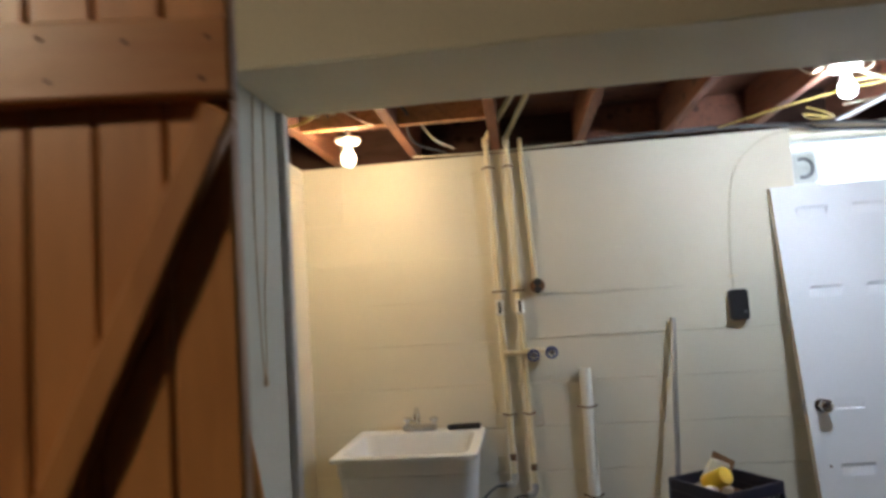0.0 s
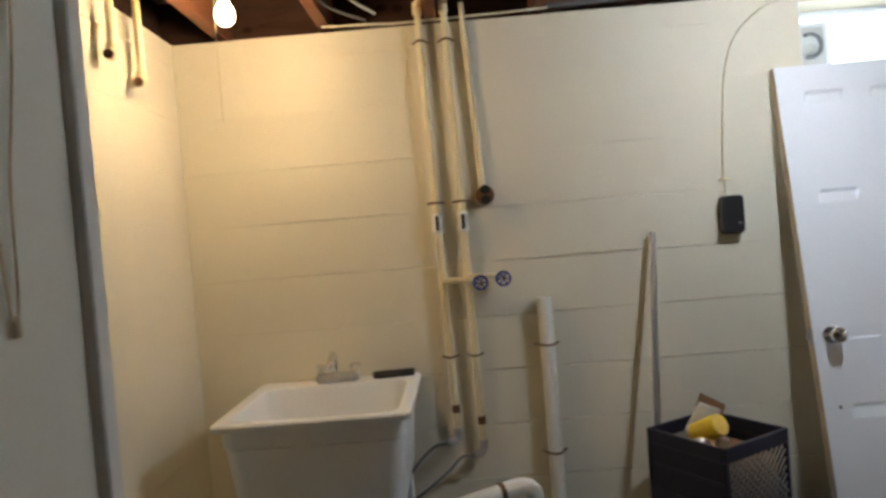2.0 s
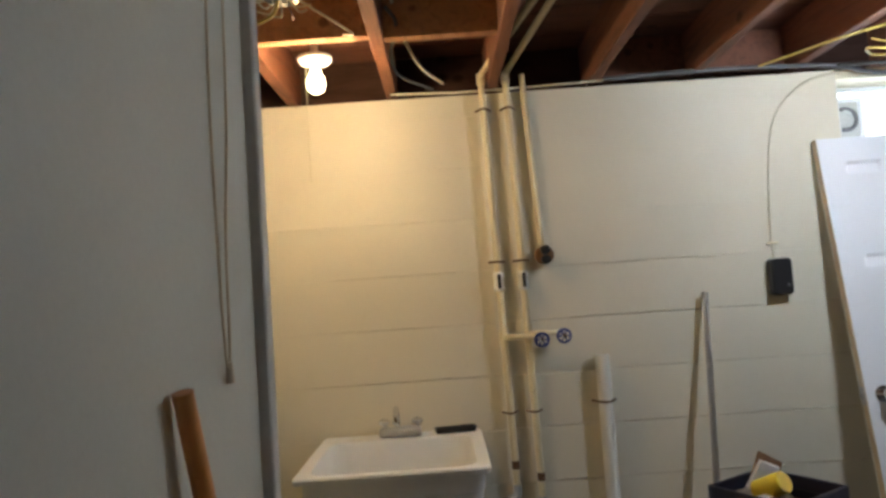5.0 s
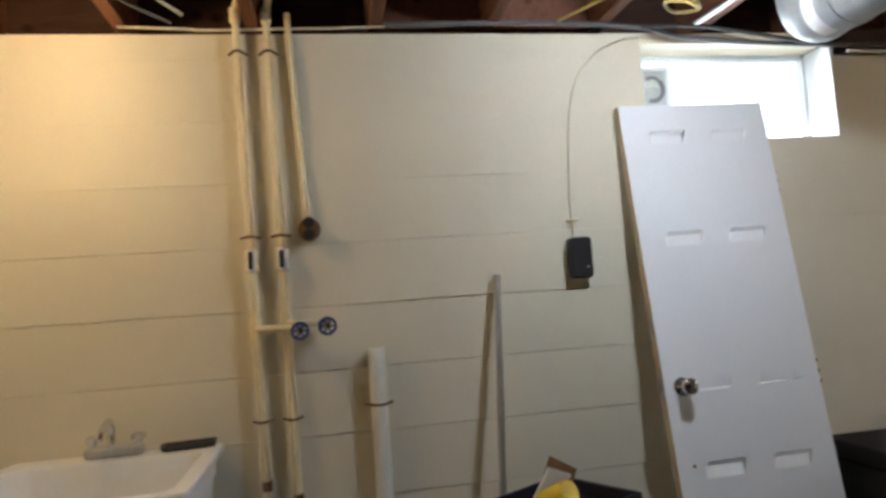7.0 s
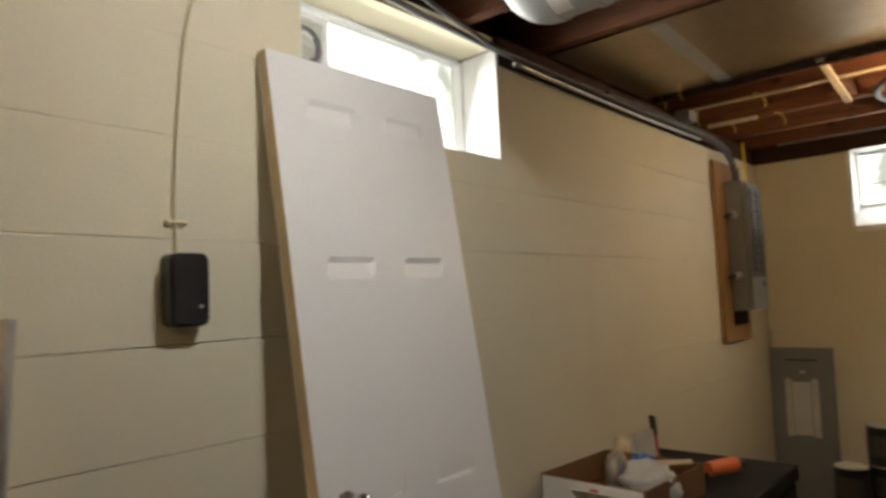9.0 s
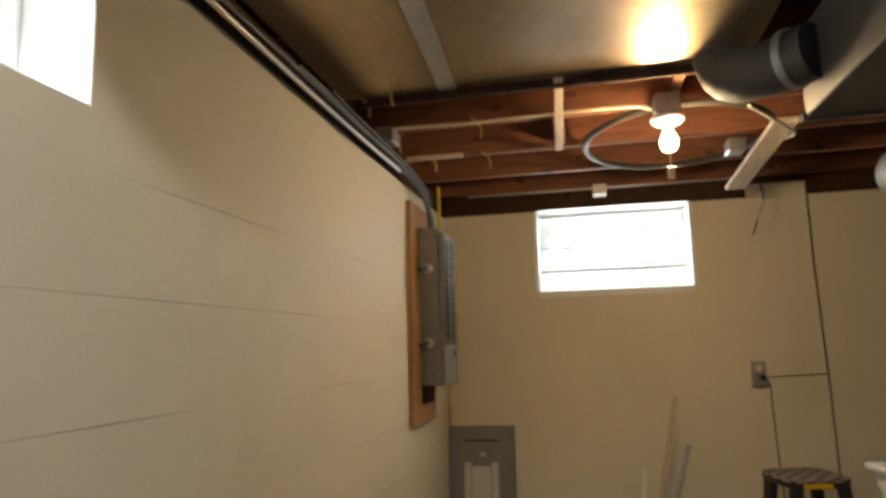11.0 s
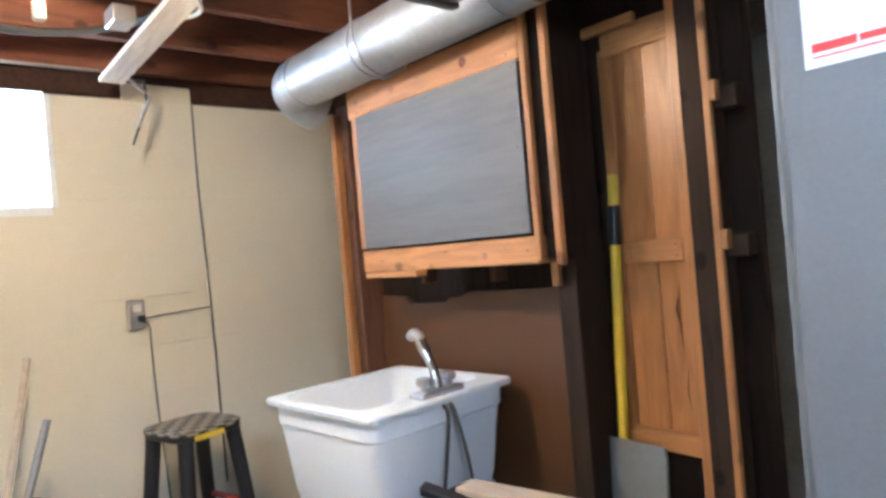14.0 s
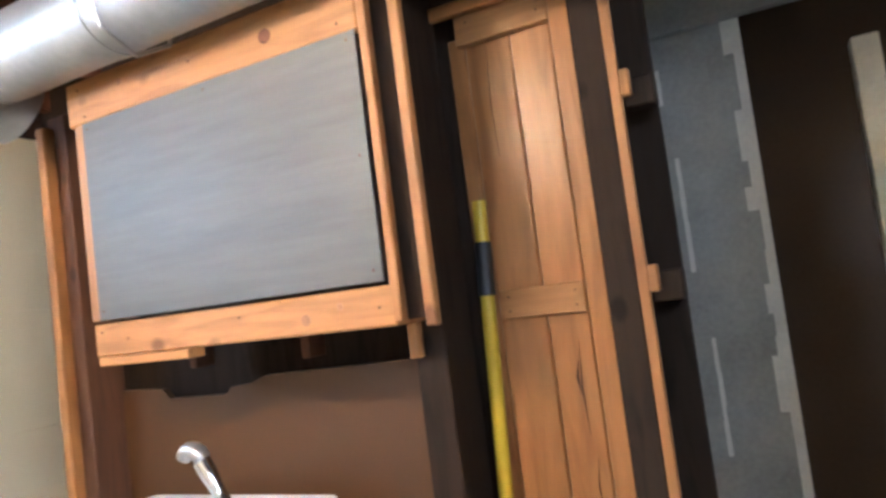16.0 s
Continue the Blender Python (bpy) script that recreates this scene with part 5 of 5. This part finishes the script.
# ---- east wall small things ----
t = thing("wall_outlet", pose(EAST, 1.708, 1.192), "metal outlet box with a black plug", "outlet")
part("box", box(-0.03, -0.001, -0.032, 0.032, -0.06, 0.06, 0.004), STEEL, t)
part("plug", box(-0.058, -0.031, -0.026, 0.002, -0.032, -0.004, 0.005), BLACK, t)
part("socket", box(-0.034, -0.0305, -0.016, 0.016, 0.01, 0.042, 0.004), PORCELAIN, t)
c = thing("outlet_cord", pose(0, 0, 0), "thin cord running down the wall from the outlet", "cord")
part("cord", tube(smooth_path([(EAST - 0.05, 1.695, 1.165), (EAST - 0.02, 1.66, 1.13), (EAST - 0.008, 1.655, 1.0), (EAST - 0.006, 1.64, 0.6), (EAST - 0.01, 1.60, 0.2), (EAST - 0.05, 1.45, 0.06)]), 0.004, sides=6), CABLE_GREY, c, smooth=50)
part("side_run", tube([(EAST - 0.04, 1.69, 1.172), (EAST - 0.006, 1.60, 1.176), (EAST - 0.005, 1.39, 1.186)], 0.003, sides=6), CABLE_DARK, c, smooth=50)
solo("wall_crack_pipe", tube(smooth_path([(EAST - 0.004, 1.397, 2.09), (EAST - 0.005, 1.398, 1.7), (EAST - 0.005, 1.388, 1.25), (EAST - 0.007, 1.386, 1.15), (EAST - 0.004, 1.38, 0.4)]), 0.0048, sides=6), CABLE_GREY, "thin grey cable fixed straight down the wall", "cable", smooth=50)
solo("wall_pier", box(EAST - 0.006, EAST + 0.004, 1.40, 1.69, 2.08, 2.165, 0.003), BLOCK, "raised painted block pier top", "block", kind="structure")

# ---- crumbled paint and mineral dust along the foot of the east wall ----
bm = bmesh.new()
for k_ in range(260):
    y = 1.05 + 1.9 * random.random()
    h = 0.006 + 0.022 * random.random()
    x = EAST - 0.01 - 0.10 * random.random() ** 2
    vs = bmesh.ops.create_icosphere(bm, subdivisions=1, radius=h)["verts"]
    for v in vs:
        v.co = Vector((v.co.x * 1.4 + x - h, v.co.y * (1.2 + random.random()) + y, max(v.co.z * 0.7, -h * 0.4) + h * 0.4))
solo("paint_crumbs", bm, STREAK, "white crumbled paint and dust along the wall foot", "debris", kind="stuff")

# ---- stool and corner clutter ----
t = thing("bar_stool", pose(4.95, 1.632, 0.0, 0, 0, 14), "round wooden stool with a worn patterned seat and black legs", "stool")
part("seat", loft([ring(0.285, 0.275, 0.07, 0.735), ring(0.300, 0.290, 0.08, 0.742), ring(0.300, 0.290, 0.08, 0.760)]), BLACK, t, smooth=40)
part("bare_edge", box(-0.156, -0.1495, -0.03, 0.095, 0.738, 0.758, 0.002), YELLOW, t, "worn yellow edge of the seat")
part("seat_cover", loft([ring(0.303, 0.293, 0.08, 0.7585), ring(0.306, 0.296, 0.08, 0.765), ring(0.29, 0.28, 0.07, 0.772), ring(0.18, 0.17, 0.05, 0.774)]), CHECKER, t, "worn dark checkered seat cover", smooth=40)
for k_ in range(4):
    a = radians(45 + 90 * k_)
    part("leg", tube([(0.145 * math.cos(a), 0.145 * math.sin(a), 0.735), (0.235 * math.cos(a), 0.235 * math.sin(a), 0.0)], [0.029, 0.025], sides=12), BLACK, t, smooth=50)
for k_ in range(4):
    a, b = radians(45 + 90 * k_), radians(135 + 90 * k_)
    z = 0.40 if k_ % 2 else 0.44
    rr = 0.188
    part("rung", tube([(rr * math.cos(a), rr * math.sin(a), z), (rr * math.cos(b), rr * math.sin(b), z)], 0.011, sides=10), RED if k_ in (1, 2) else BLACK, t, smooth=50)


def paint_can(m, label):
    t = thing("paint_can", m, label, "paint can", "paint cans")
    part("can", lathe([(0.078, 0), (0.082, 0.004), (0.082, 0.185), (0.085, 0.19), (0.080, 0.192)], None, 24), BLACK, t, smooth=40)
    part("paper_label", lathe([(0.0828, 0.05), (0.0828, 0.15)], None, 24), BOX_DARK, t, smooth=40)
    part("lid", lathe([(0.076, 0.1925), (0.076, 0.197), (0.06, 0.1955), (0.0, 0.1955)], None, 24), BARE, t, "white-splashed lid", smooth=40)


for x, y, z in ((4.82, 2.66, 0.0), (4.82, 2.655, 0.199), (4.825, 2.655, 0.398), (4.72, 2.80, 0.0), (4.73, 2.80, 0.199)):
    paint_can(pose(x, y, z, 0, 0, 40 * x), "paint can with a splashed lid in a stack")
t = thing("tool_bag", pose(4.985, 2.205, 0.0, 0, 0, 6), "dark upright canvas bag with a red patch holding broom handles", "bag")
part("body", loft([ring(0.17, 0.25, 0.03, 0.0), ring(0.18, 0.25, 0.035, 0.12), ring(0.15, 0.21, 0.03, 0.38), ring(0.12, 0.15, 0.03, 0.60), ring(0.11, 0.14, 0.025, 0.62), ring(0.09, 0.12, 0.02, 0.60)]), BLACK, t, smooth=50)
part("patch", box(-0.094, -0.0885, -0.03, 0.05, 0.10, 0.30, 0.002), RED, t, "faded red patch")
t = thing("black_jug", pose(4.86, 2.37, 0.30), "black plastic jug with a handle and a cap", "jug")
part("shell", loft([ring(0.13, 0.10, 0.02, 0.0), ring(0.14, 0.11, 0.03, 0.14), ring(0.12, 0.09, 0.03, 0.19), ring(0.05, 0.05, 0.02, 0.225), ring(0.045, 0.045, 0.02, 0.245)]), BLACK, t, smooth=50)
part("cap", lathe([(0.026, 0.246), (0.026, 0.268), (0.022, 0.271)], None, 16), BLACK, t, smooth=40)
part("handle", tube(smooth_path([(0.0, -0.02, 0.235), (0.0, -0.055, 0.23), (0.0, -0.068, 0.18), (0.0, -0.052, 0.13)]), 0.009, sides=8), BLACK, t, smooth=50)
for a, b, r_, mm, lab in (((4.97, 2.285, 0.45), (5.05, 2.14, 1.10), 0.013, LATH, "wooden broom handle standing in the dark bag"), ((4.985, 2.24, 0.45), (5.03, 2.10, 0.88), 0.013, STEEL, "grey metal stick standing in the dark bag"), ((5.05, 2.335, 0.0), (5.02, 2.31, 0.78), 0.012, PVC, "white plastic stick standing beside the dark bag")):
    o = solo("broom_handle", tube([a, b], r_, sides=12), mm, lab, "stick", group="sticks beside the bag", smooth=50)
crumple("white_mop", pose(4.93, 2.42, 0.43), (0.085, 0.075, 0.085), CLOTH, "white rag heaped on the dark bag", "rag", 21)
crumple("black_bag", pose(4.85, 2.46, 0.0), (0.15, 0.13, 0.30), BLACK, "slumped black bag on the floor", "bag", 17)
t = thing("toolbox", pose(4.52, 2.32, 0.0, 0, 0, 8), "red metal tool chest standing on the floor", "toolbox")
part("body", box(-0.13, 0.13, -0.24, 0.24, 0.0, 0.36, 0.008), RED, t)
part("lid", box(-0.135, 0.135, -0.245, 0.245, 0.363, 0.41, 0.012, segments=2), BLACK, t)
part("handle", tube([(0.0, -0.06, 0.41), (0.0, -0.055, 0.445), (0.0, 0.055, 0.445), (0.0, 0.06, 0.41)], 0.008, sides=8), BLACK, t)
c = thing("coiled_hose", pose(4.62, 1.86, 0.0), "dark ribbed hose coiled on the floor", "hose")
part("coil", tube([((0.17 + 0.006 * math.sin(k_)) * math.cos(0.35 * k_), (0.17 + 0.006 * math.sin(k_)) * math.sin(0.35 * k_), 0.03 + 0.0075 * k_) for k_ in range(56)], 0.026, sides=8), CABLE_DARK, c, smooth=50)


# ---- bare bulbs ----
def bulb_fixture(place, glow_mat, label, drop, chain):
    t = thing("bulb_fixture", pose(*place), label, "light fixture", "bare bulbs")
    part("bulb", lathe([(0.0, -0.036), (0.013, -0.034), (0.024, -0.026), (0.0295, -0.012), (0.0305, 0.001), (0.027, 0.015), (0.019, 0.030), (0.014, 0.044), (0.013, 0.05)], None, 18), glow_mat, t, smooth=60)
    part("holder", lathe([(0.017, 0.045), (0.02, 0.055), (0.045, 0.062), (0.056, 0.074), (0.056, 0.084), (0.03, 0.09)], None, 24), PORCELAIN, t, "white porcelain lamp holder", smooth=40)
    if drop > 0.1:
        part("stem", tube([(0, 0, 0.0905), (0, 0, 0.0905 + drop)], 0.013, sides=12), STEEL, t, smooth=50)
    else:
        part("junction_box", box(-0.042, 0.042, -0.042, 0.042, 0.0905, 0.0905 + drop, 0.006), STEEL, t)
    for k_, (p, q) in enumerate(() if drop > 0.1 or drop == 0.073 else (((0.05, 0.02, 0.11), (0.13, 0.09, 0.13)), ((-0.05, 0.03, 0.10), (-0.12, 0.12, 0.14)), ((0.02, -0.05, 0.11), (0.10, -0.10, 0.13)))):
        part("wire", tube(smooth_path([p, (0.6 * p[0] + 0.4 * q[0], 0.6 * p[1] + 0.4 * q[1], 0.075 + 0.012 * k_), (0.2 * p[0] + 0.8 * q[0] + 0.02, q[1] - 0.02, 0.10), q]), 0.0042, sides=6), CABLE_WHITE, t, "pale loose wire")
    if drop == 0.073:
        part("pull_knob", box(-0.012, 0.012, -0.012, 0.012, -0.128, -0.088, 0.004), DOOR_CORE, t, "tan pull knob below the bulb")
        part("pull_cord", tube([(0.0, 0.0, -0.034), (0.0, 0.0, -0.09)], 0.002, sides=5), CABLE_WHITE, t)
    if chain:
        part("pull_cord", tube([(-0.03, 0, 0.07), (-0.034, 0, -0.1), (-0.034, 0, -0.13 - chain)], 0.0016, sides=5), CABLE_WHITE, t)


bulb_fixture(BULB_1, BULB_GLOW_WARM, "bare warm bulb in a porcelain holder below the joists", 0.192, 0.20)
bulb_fixture(BULB_2, BULB_GLOW_COOL, "bare cool-white bulb in a porcelain holder below the joists", 0.05, 0)
bulb_fixture(BULB_3, BULB_GLOW_WARM, "bare warm bulb in a porcelain holder fixed under the joists", 0.073, 0)
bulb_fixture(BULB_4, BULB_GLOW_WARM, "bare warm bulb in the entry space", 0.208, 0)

# ---- loose cables and laths under the joists ----
def cable(points, r, mat, label, group="joist cables"):
    c_ = thing("joist_cable", pose(0, 0, 0), label, "cable", group)
    part("cable", tube(smooth_path(points), r, sides=8), mat, c_, smooth=50)


cable([(-0.05, 3.27, 2.19), (0.15, 3.28, 2.187), (0.25, 3.285, 2.185), (0.75, 3.28, 2.192), (1.2, 3.27, 2.198), (1.7, 3.27, 2.19)], 0.005, CABLE_WHITE, "pale cable along the top of the wall")
cable([(0.16, 3.2, 2.20), (0.08, 3.05, 2.22), (0.02, 2.9, 2.30), (0.0, 2.6, 2.34)], 0.006, CABLE_WHITE, "pale cable looping up beside a joist")
cable([(0.8, 3.27, 2.195), (1.3, 3.26, 2.20), (1.72, 3.265, 2.185), (1.9, 3.27, 2.15), (2.3, 3.272, 2.125), (2.9, 3.27, 2.115), (3.8, 3.27, 2.112), (4.3, 3.26, 2.11)], 0.010, CABLE_GREY, "grey conduit along the wall top")
cable([(1.72, 3.24, 2.18), (1.95, 3.22, 2.17), (2.3, 3.24, 2.13), (2.55, 3.25, 2.11), (3.4, 3.24, 2.10), (4.2, 3.23, 2.10)], 0.008, CABLE_DARK, "dark cable along the wall top")
cable([(2.56, 3.25, 2.085), (3.4, 3.255, 2.082), (4.2, 3.25, 2.085)], 0.007, STEEL, "thin steel conduit along the wall top")
cable([(1.4, 3.22, 2.19), (1.55, 2.95, 2.185), (1.75, 2.72, 2.185), (1.83, 2.65, 2.18), (1.8, 2.58, 2.182), (1.72, 2.64, 2.19)], 0.005, CABLE_YELLOW, "yellow cable loop under the joists")
cable([(1.66, 2.5, 2.19), (1.85, 2.62, 2.17), (1.98, 2.85, 2.185), (1.85, 3.0, 2.19)], 0.005, CABLE_WHITE, "white cable from the bulb along the joists")
cable([(-0.6, 2.45, 2.19), (-0.48, 2.48, 2.21), (-0.34, 2.49, 2.25)], 0.006, CABLE_WHITE, "white cable to the bulb box")
cable([(-0.01, 2.64, 2.27), (0.015, 2.72, 2.25), (-0.02, 2.95, 2.235), (0.0, 3.12, 2.215), (0.12, 3.24, 2.19)], 0.006, CABLE_GREY, "grey cable sagging beside a joist")
cable([(-0.6, 2.40, 2.205), (-0.45, 2.52, 2.185), (-0.33, 2.50, 2.20), (-0.30, 2.495, 2.25)], 0.005, CABLE_YELLOW, "yellow cable to the octagonal box")
cable([(-0.25, 2.50, 2.25), (-0.14, 2.56, 2.19), (-0.12, 2.66, 2.20), (-0.24, 2.79, 2.27)], 0.004, CABLE_WHITE, "thin white cable from the box to the bulb")
t = thing("octagonal_box", pose(-0.29, 2.49, 2.245), "steel octagonal junction box with loose wires under the deck", "junction box")
part("box", lathe([(0.05, 0.0), (0.052, 0.002), (0.052, 0.04), (0.052, 0.145)], None, 8), BOX_DARK, t)
for k_ in range(8):
    a = radians(20 + 45 * k_)
    part("wire", tube(smooth_path([(0.02 * math.cos(a), 0.02 * math.sin(a), 0.005), (0.045 * math.cos(a), 0.045 * math.sin(a), -0.03), ((0.075 + 0.01 * (k_ % 3)) * math.cos(a + 0.3), 0.08 * math.sin(a + 0.3), -0.012 - 0.012 * (k_ % 2))], 4), 0.0028, sides=6), (CABLE_WHITE, CABLE_DARK, CABLE_WHITE, PIPE_CREAM)[k_ % 4], t)
cable([(4.43 + 0.43 * math.cos(a), 2.14 + 0.36 * math.sin(a), 2.187) for a in (radians(20 + 24 * k) for k in range(17))], 0.014, CABLE_DARK, "thick dark cable coiled in a ring under the joists")
cable([(3.98, 3.24, 2.190), (3.985, 2.9, 2.187), (3.975, 2.5, 2.188), (3.98, 2.32, 2.185), (3.99, 2.25, 2.165)], 0.007, CABLE_WHITE, "pale cable along a joist to the bulb")
cable([(4.0, 1.95, 2.16), (4.2, 1.78, 2.13), (4.35, 1.72, 2.14), (4.6, 1.75, 2.19)], 0.007, CABLE_WHITE, "white cable drooping beside the lath")
cable([(5.262, 1.70, 2.194), (5.262, 2.4, 2.194), (5.262, 3.15, 2.194)], 0.007, STEEL, "steel conduit along the east sill")
for x, y, s in ((4.01, 2.89, 1), (4.12, 3.22, -1), (4.46, 2.92, 1), (3.60, 3.10, -1), (4.44, 3.16, 1), (3.68, 3.22, 1)):
    cable([(x - 0.05, y + 0.02 * s, 2.197), (x - 0.02, y, 2.190), (x + 0.01, y - 0.01 * s, 2.165), (x + 0.02, y - 0.005 * s, 2.14)], 0.005, CABLE_YELLOW, "short yellow cable end hanging from a joist", "cable ends")
solo("pale_cleat", board((4.40, 3.27, 2.189), (4.40, 3.02, 2.189), 0.022, 0.018, None, (0, 0, 1)), LATH, "short pale wooden cleat nailed under a joist", "cleat")
cable([(1.70, 3.0, 2.195), (1.76, 2.97, 2.16), (1.82, 3.03, 2.15), (1.76, 3.08, 2.16), (1.70, 3.03, 2.17), (1.74, 2.98, 2.15), (1.80, 3.0, 2.14)], 0.005, CABLE_YELLOW, "small yellow cable coil under the joists")
solo("steel_strut", board((1.92, 3.22, 2.178), (1.97, 2.70, 2.185), 0.022, 0.012, None, (0, 0, 1)), STEEL, "pale steel strut under the joists", "strut")
solo("pale_lath", board((3.66, 2.58, 2.188), (4.36, 2.607, 2.168), 0.030, 0.016, None, (0, 0, 1)), LATH, "pale wooden lath nailed under the joists", "lath")
solo("loose_plank", board((4.22, 1.775, 2.165), (5.05, 1.79, 2.10), 0.09, 0.02, None, (0, 0, 1)), LATH, "pale loose plank hanging under the joists", "plank")
t = thing("hanging_bracket", pose(0, 0, 0), "dark folded metal bracket hanging from the plank", "bracket")
part("arm", tube([(5.0, 1.757, 2.115), (5.03, 1.72, 2.10), (5.05, 1.655, 2.05), (5.06, 1.705, 1.93)], 0.008, sides=8), STEEL, t, smooth=50)
part("arm", tube([(5.02, 1.757, 2.112), (5.03, 1.68, 2.11), (5.055, 1.665, 2.03), (5.07, 1.725, 1.86)], [0.008, 0.008, 0.007, 0.004], sides=8), CABLE_DARK, t, smooth=50)
for x, y, z in ((4.02, 3.245, 2.145), (5.235, 2.43, 2.146), (4.57, 1.88, 2.146)):
    solo("junction_box", box(x - 0.05, x + 0.05, y - 0.035, y + 0.035, z, z + 0.055, 0.004), STEEL, "small metal junction box under the joists", "junction box", group="junction boxes")

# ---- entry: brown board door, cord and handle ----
# Leaf set near the viewpoint, boards and ledge narrowed to fit the opening view.
t = thing("board_door", pose(0.257, 0.42, 0.0, 0, 0, 9), "brown stained board door with a ledge and brace, open, sized to fit the camera's view", "door")
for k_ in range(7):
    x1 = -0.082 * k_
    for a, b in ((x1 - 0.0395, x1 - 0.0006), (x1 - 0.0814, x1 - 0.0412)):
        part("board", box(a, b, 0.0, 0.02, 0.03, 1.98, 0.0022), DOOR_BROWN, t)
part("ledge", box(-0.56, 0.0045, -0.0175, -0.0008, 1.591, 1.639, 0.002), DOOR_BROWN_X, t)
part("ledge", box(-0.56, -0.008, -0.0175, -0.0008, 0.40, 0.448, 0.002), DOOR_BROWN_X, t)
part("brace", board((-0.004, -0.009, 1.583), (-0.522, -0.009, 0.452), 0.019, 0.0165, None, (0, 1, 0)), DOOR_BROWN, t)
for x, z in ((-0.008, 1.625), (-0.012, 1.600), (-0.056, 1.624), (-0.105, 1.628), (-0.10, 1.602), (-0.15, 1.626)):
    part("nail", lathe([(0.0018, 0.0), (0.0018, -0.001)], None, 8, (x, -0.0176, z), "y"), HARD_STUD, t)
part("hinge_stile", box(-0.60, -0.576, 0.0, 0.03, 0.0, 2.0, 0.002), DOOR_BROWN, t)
c = thing("pull_cord_loop", pose(0, 0, 0), "tan looped cord hanging down the partition", "cord")
part("cord", tube(smooth_path([(-0.212, 1.63, 2.02), (-0.213, 1.615, 1.75), (-0.213, 1.62, 1.5), (-0.212, 1.632, 1.33), (-0.212, 1.642, 1.31), (-0.212, 1.652, 1.34), (-0.213, 1.66, 1.5), (-0.213, 1.69, 1.7), (-0.212, 1.70, 2.02)]), 0.0024, sides=6), DOOR_CORE, c, smooth=50)
part("knot", tube([(-0.211, 1.642, 1.315), (-0.211, 1.643, 1.285)], [0.005, 0.007], sides=8), DOOR_CORE, c, smooth=50)
solo("wooden_pole", tube([(-0.203, 1.445, 1.30), (-0.10, 1.72, 0.02)], [0.0125, 0.014], sides=14), HANDLE_WOOD, "varnished wooden pole leaning on the partition", "pole", smooth=50)

# ---- blocks of the foundation walls ----
block_face(wall_north, (WEST, EAST), lambda u: TOP_W if u < W1[0] + 0.2 else TOP_E, [(W1[0], W1[1], W1[2], 3.0)],
           lambda u, z, o: Matrix.Translation((u, NORTH + FACE - o, z)) @ Matrix.Rotation(math.pi, 4, "Z"))
block_face(wall_east, (0.64, NORTH - 0.002), lambda u: TOP_E, [(W2[0], W2[1], W2[2], 3.0)],
           lambda u, z, o: Matrix.Translation((EAST + FACE - o, u, z)) @ Matrix.Rotation(math.pi / 2, 4, "Z"))
block_face(wall_west, (1.828, NORTH - 0.002), lambda u: TOP_W, [],
           lambda u, z, o: Matrix.Translation((WEST - FACE + o, u, z)) @ Matrix.Rotation(-math.pi / 2, 4, "Z"))
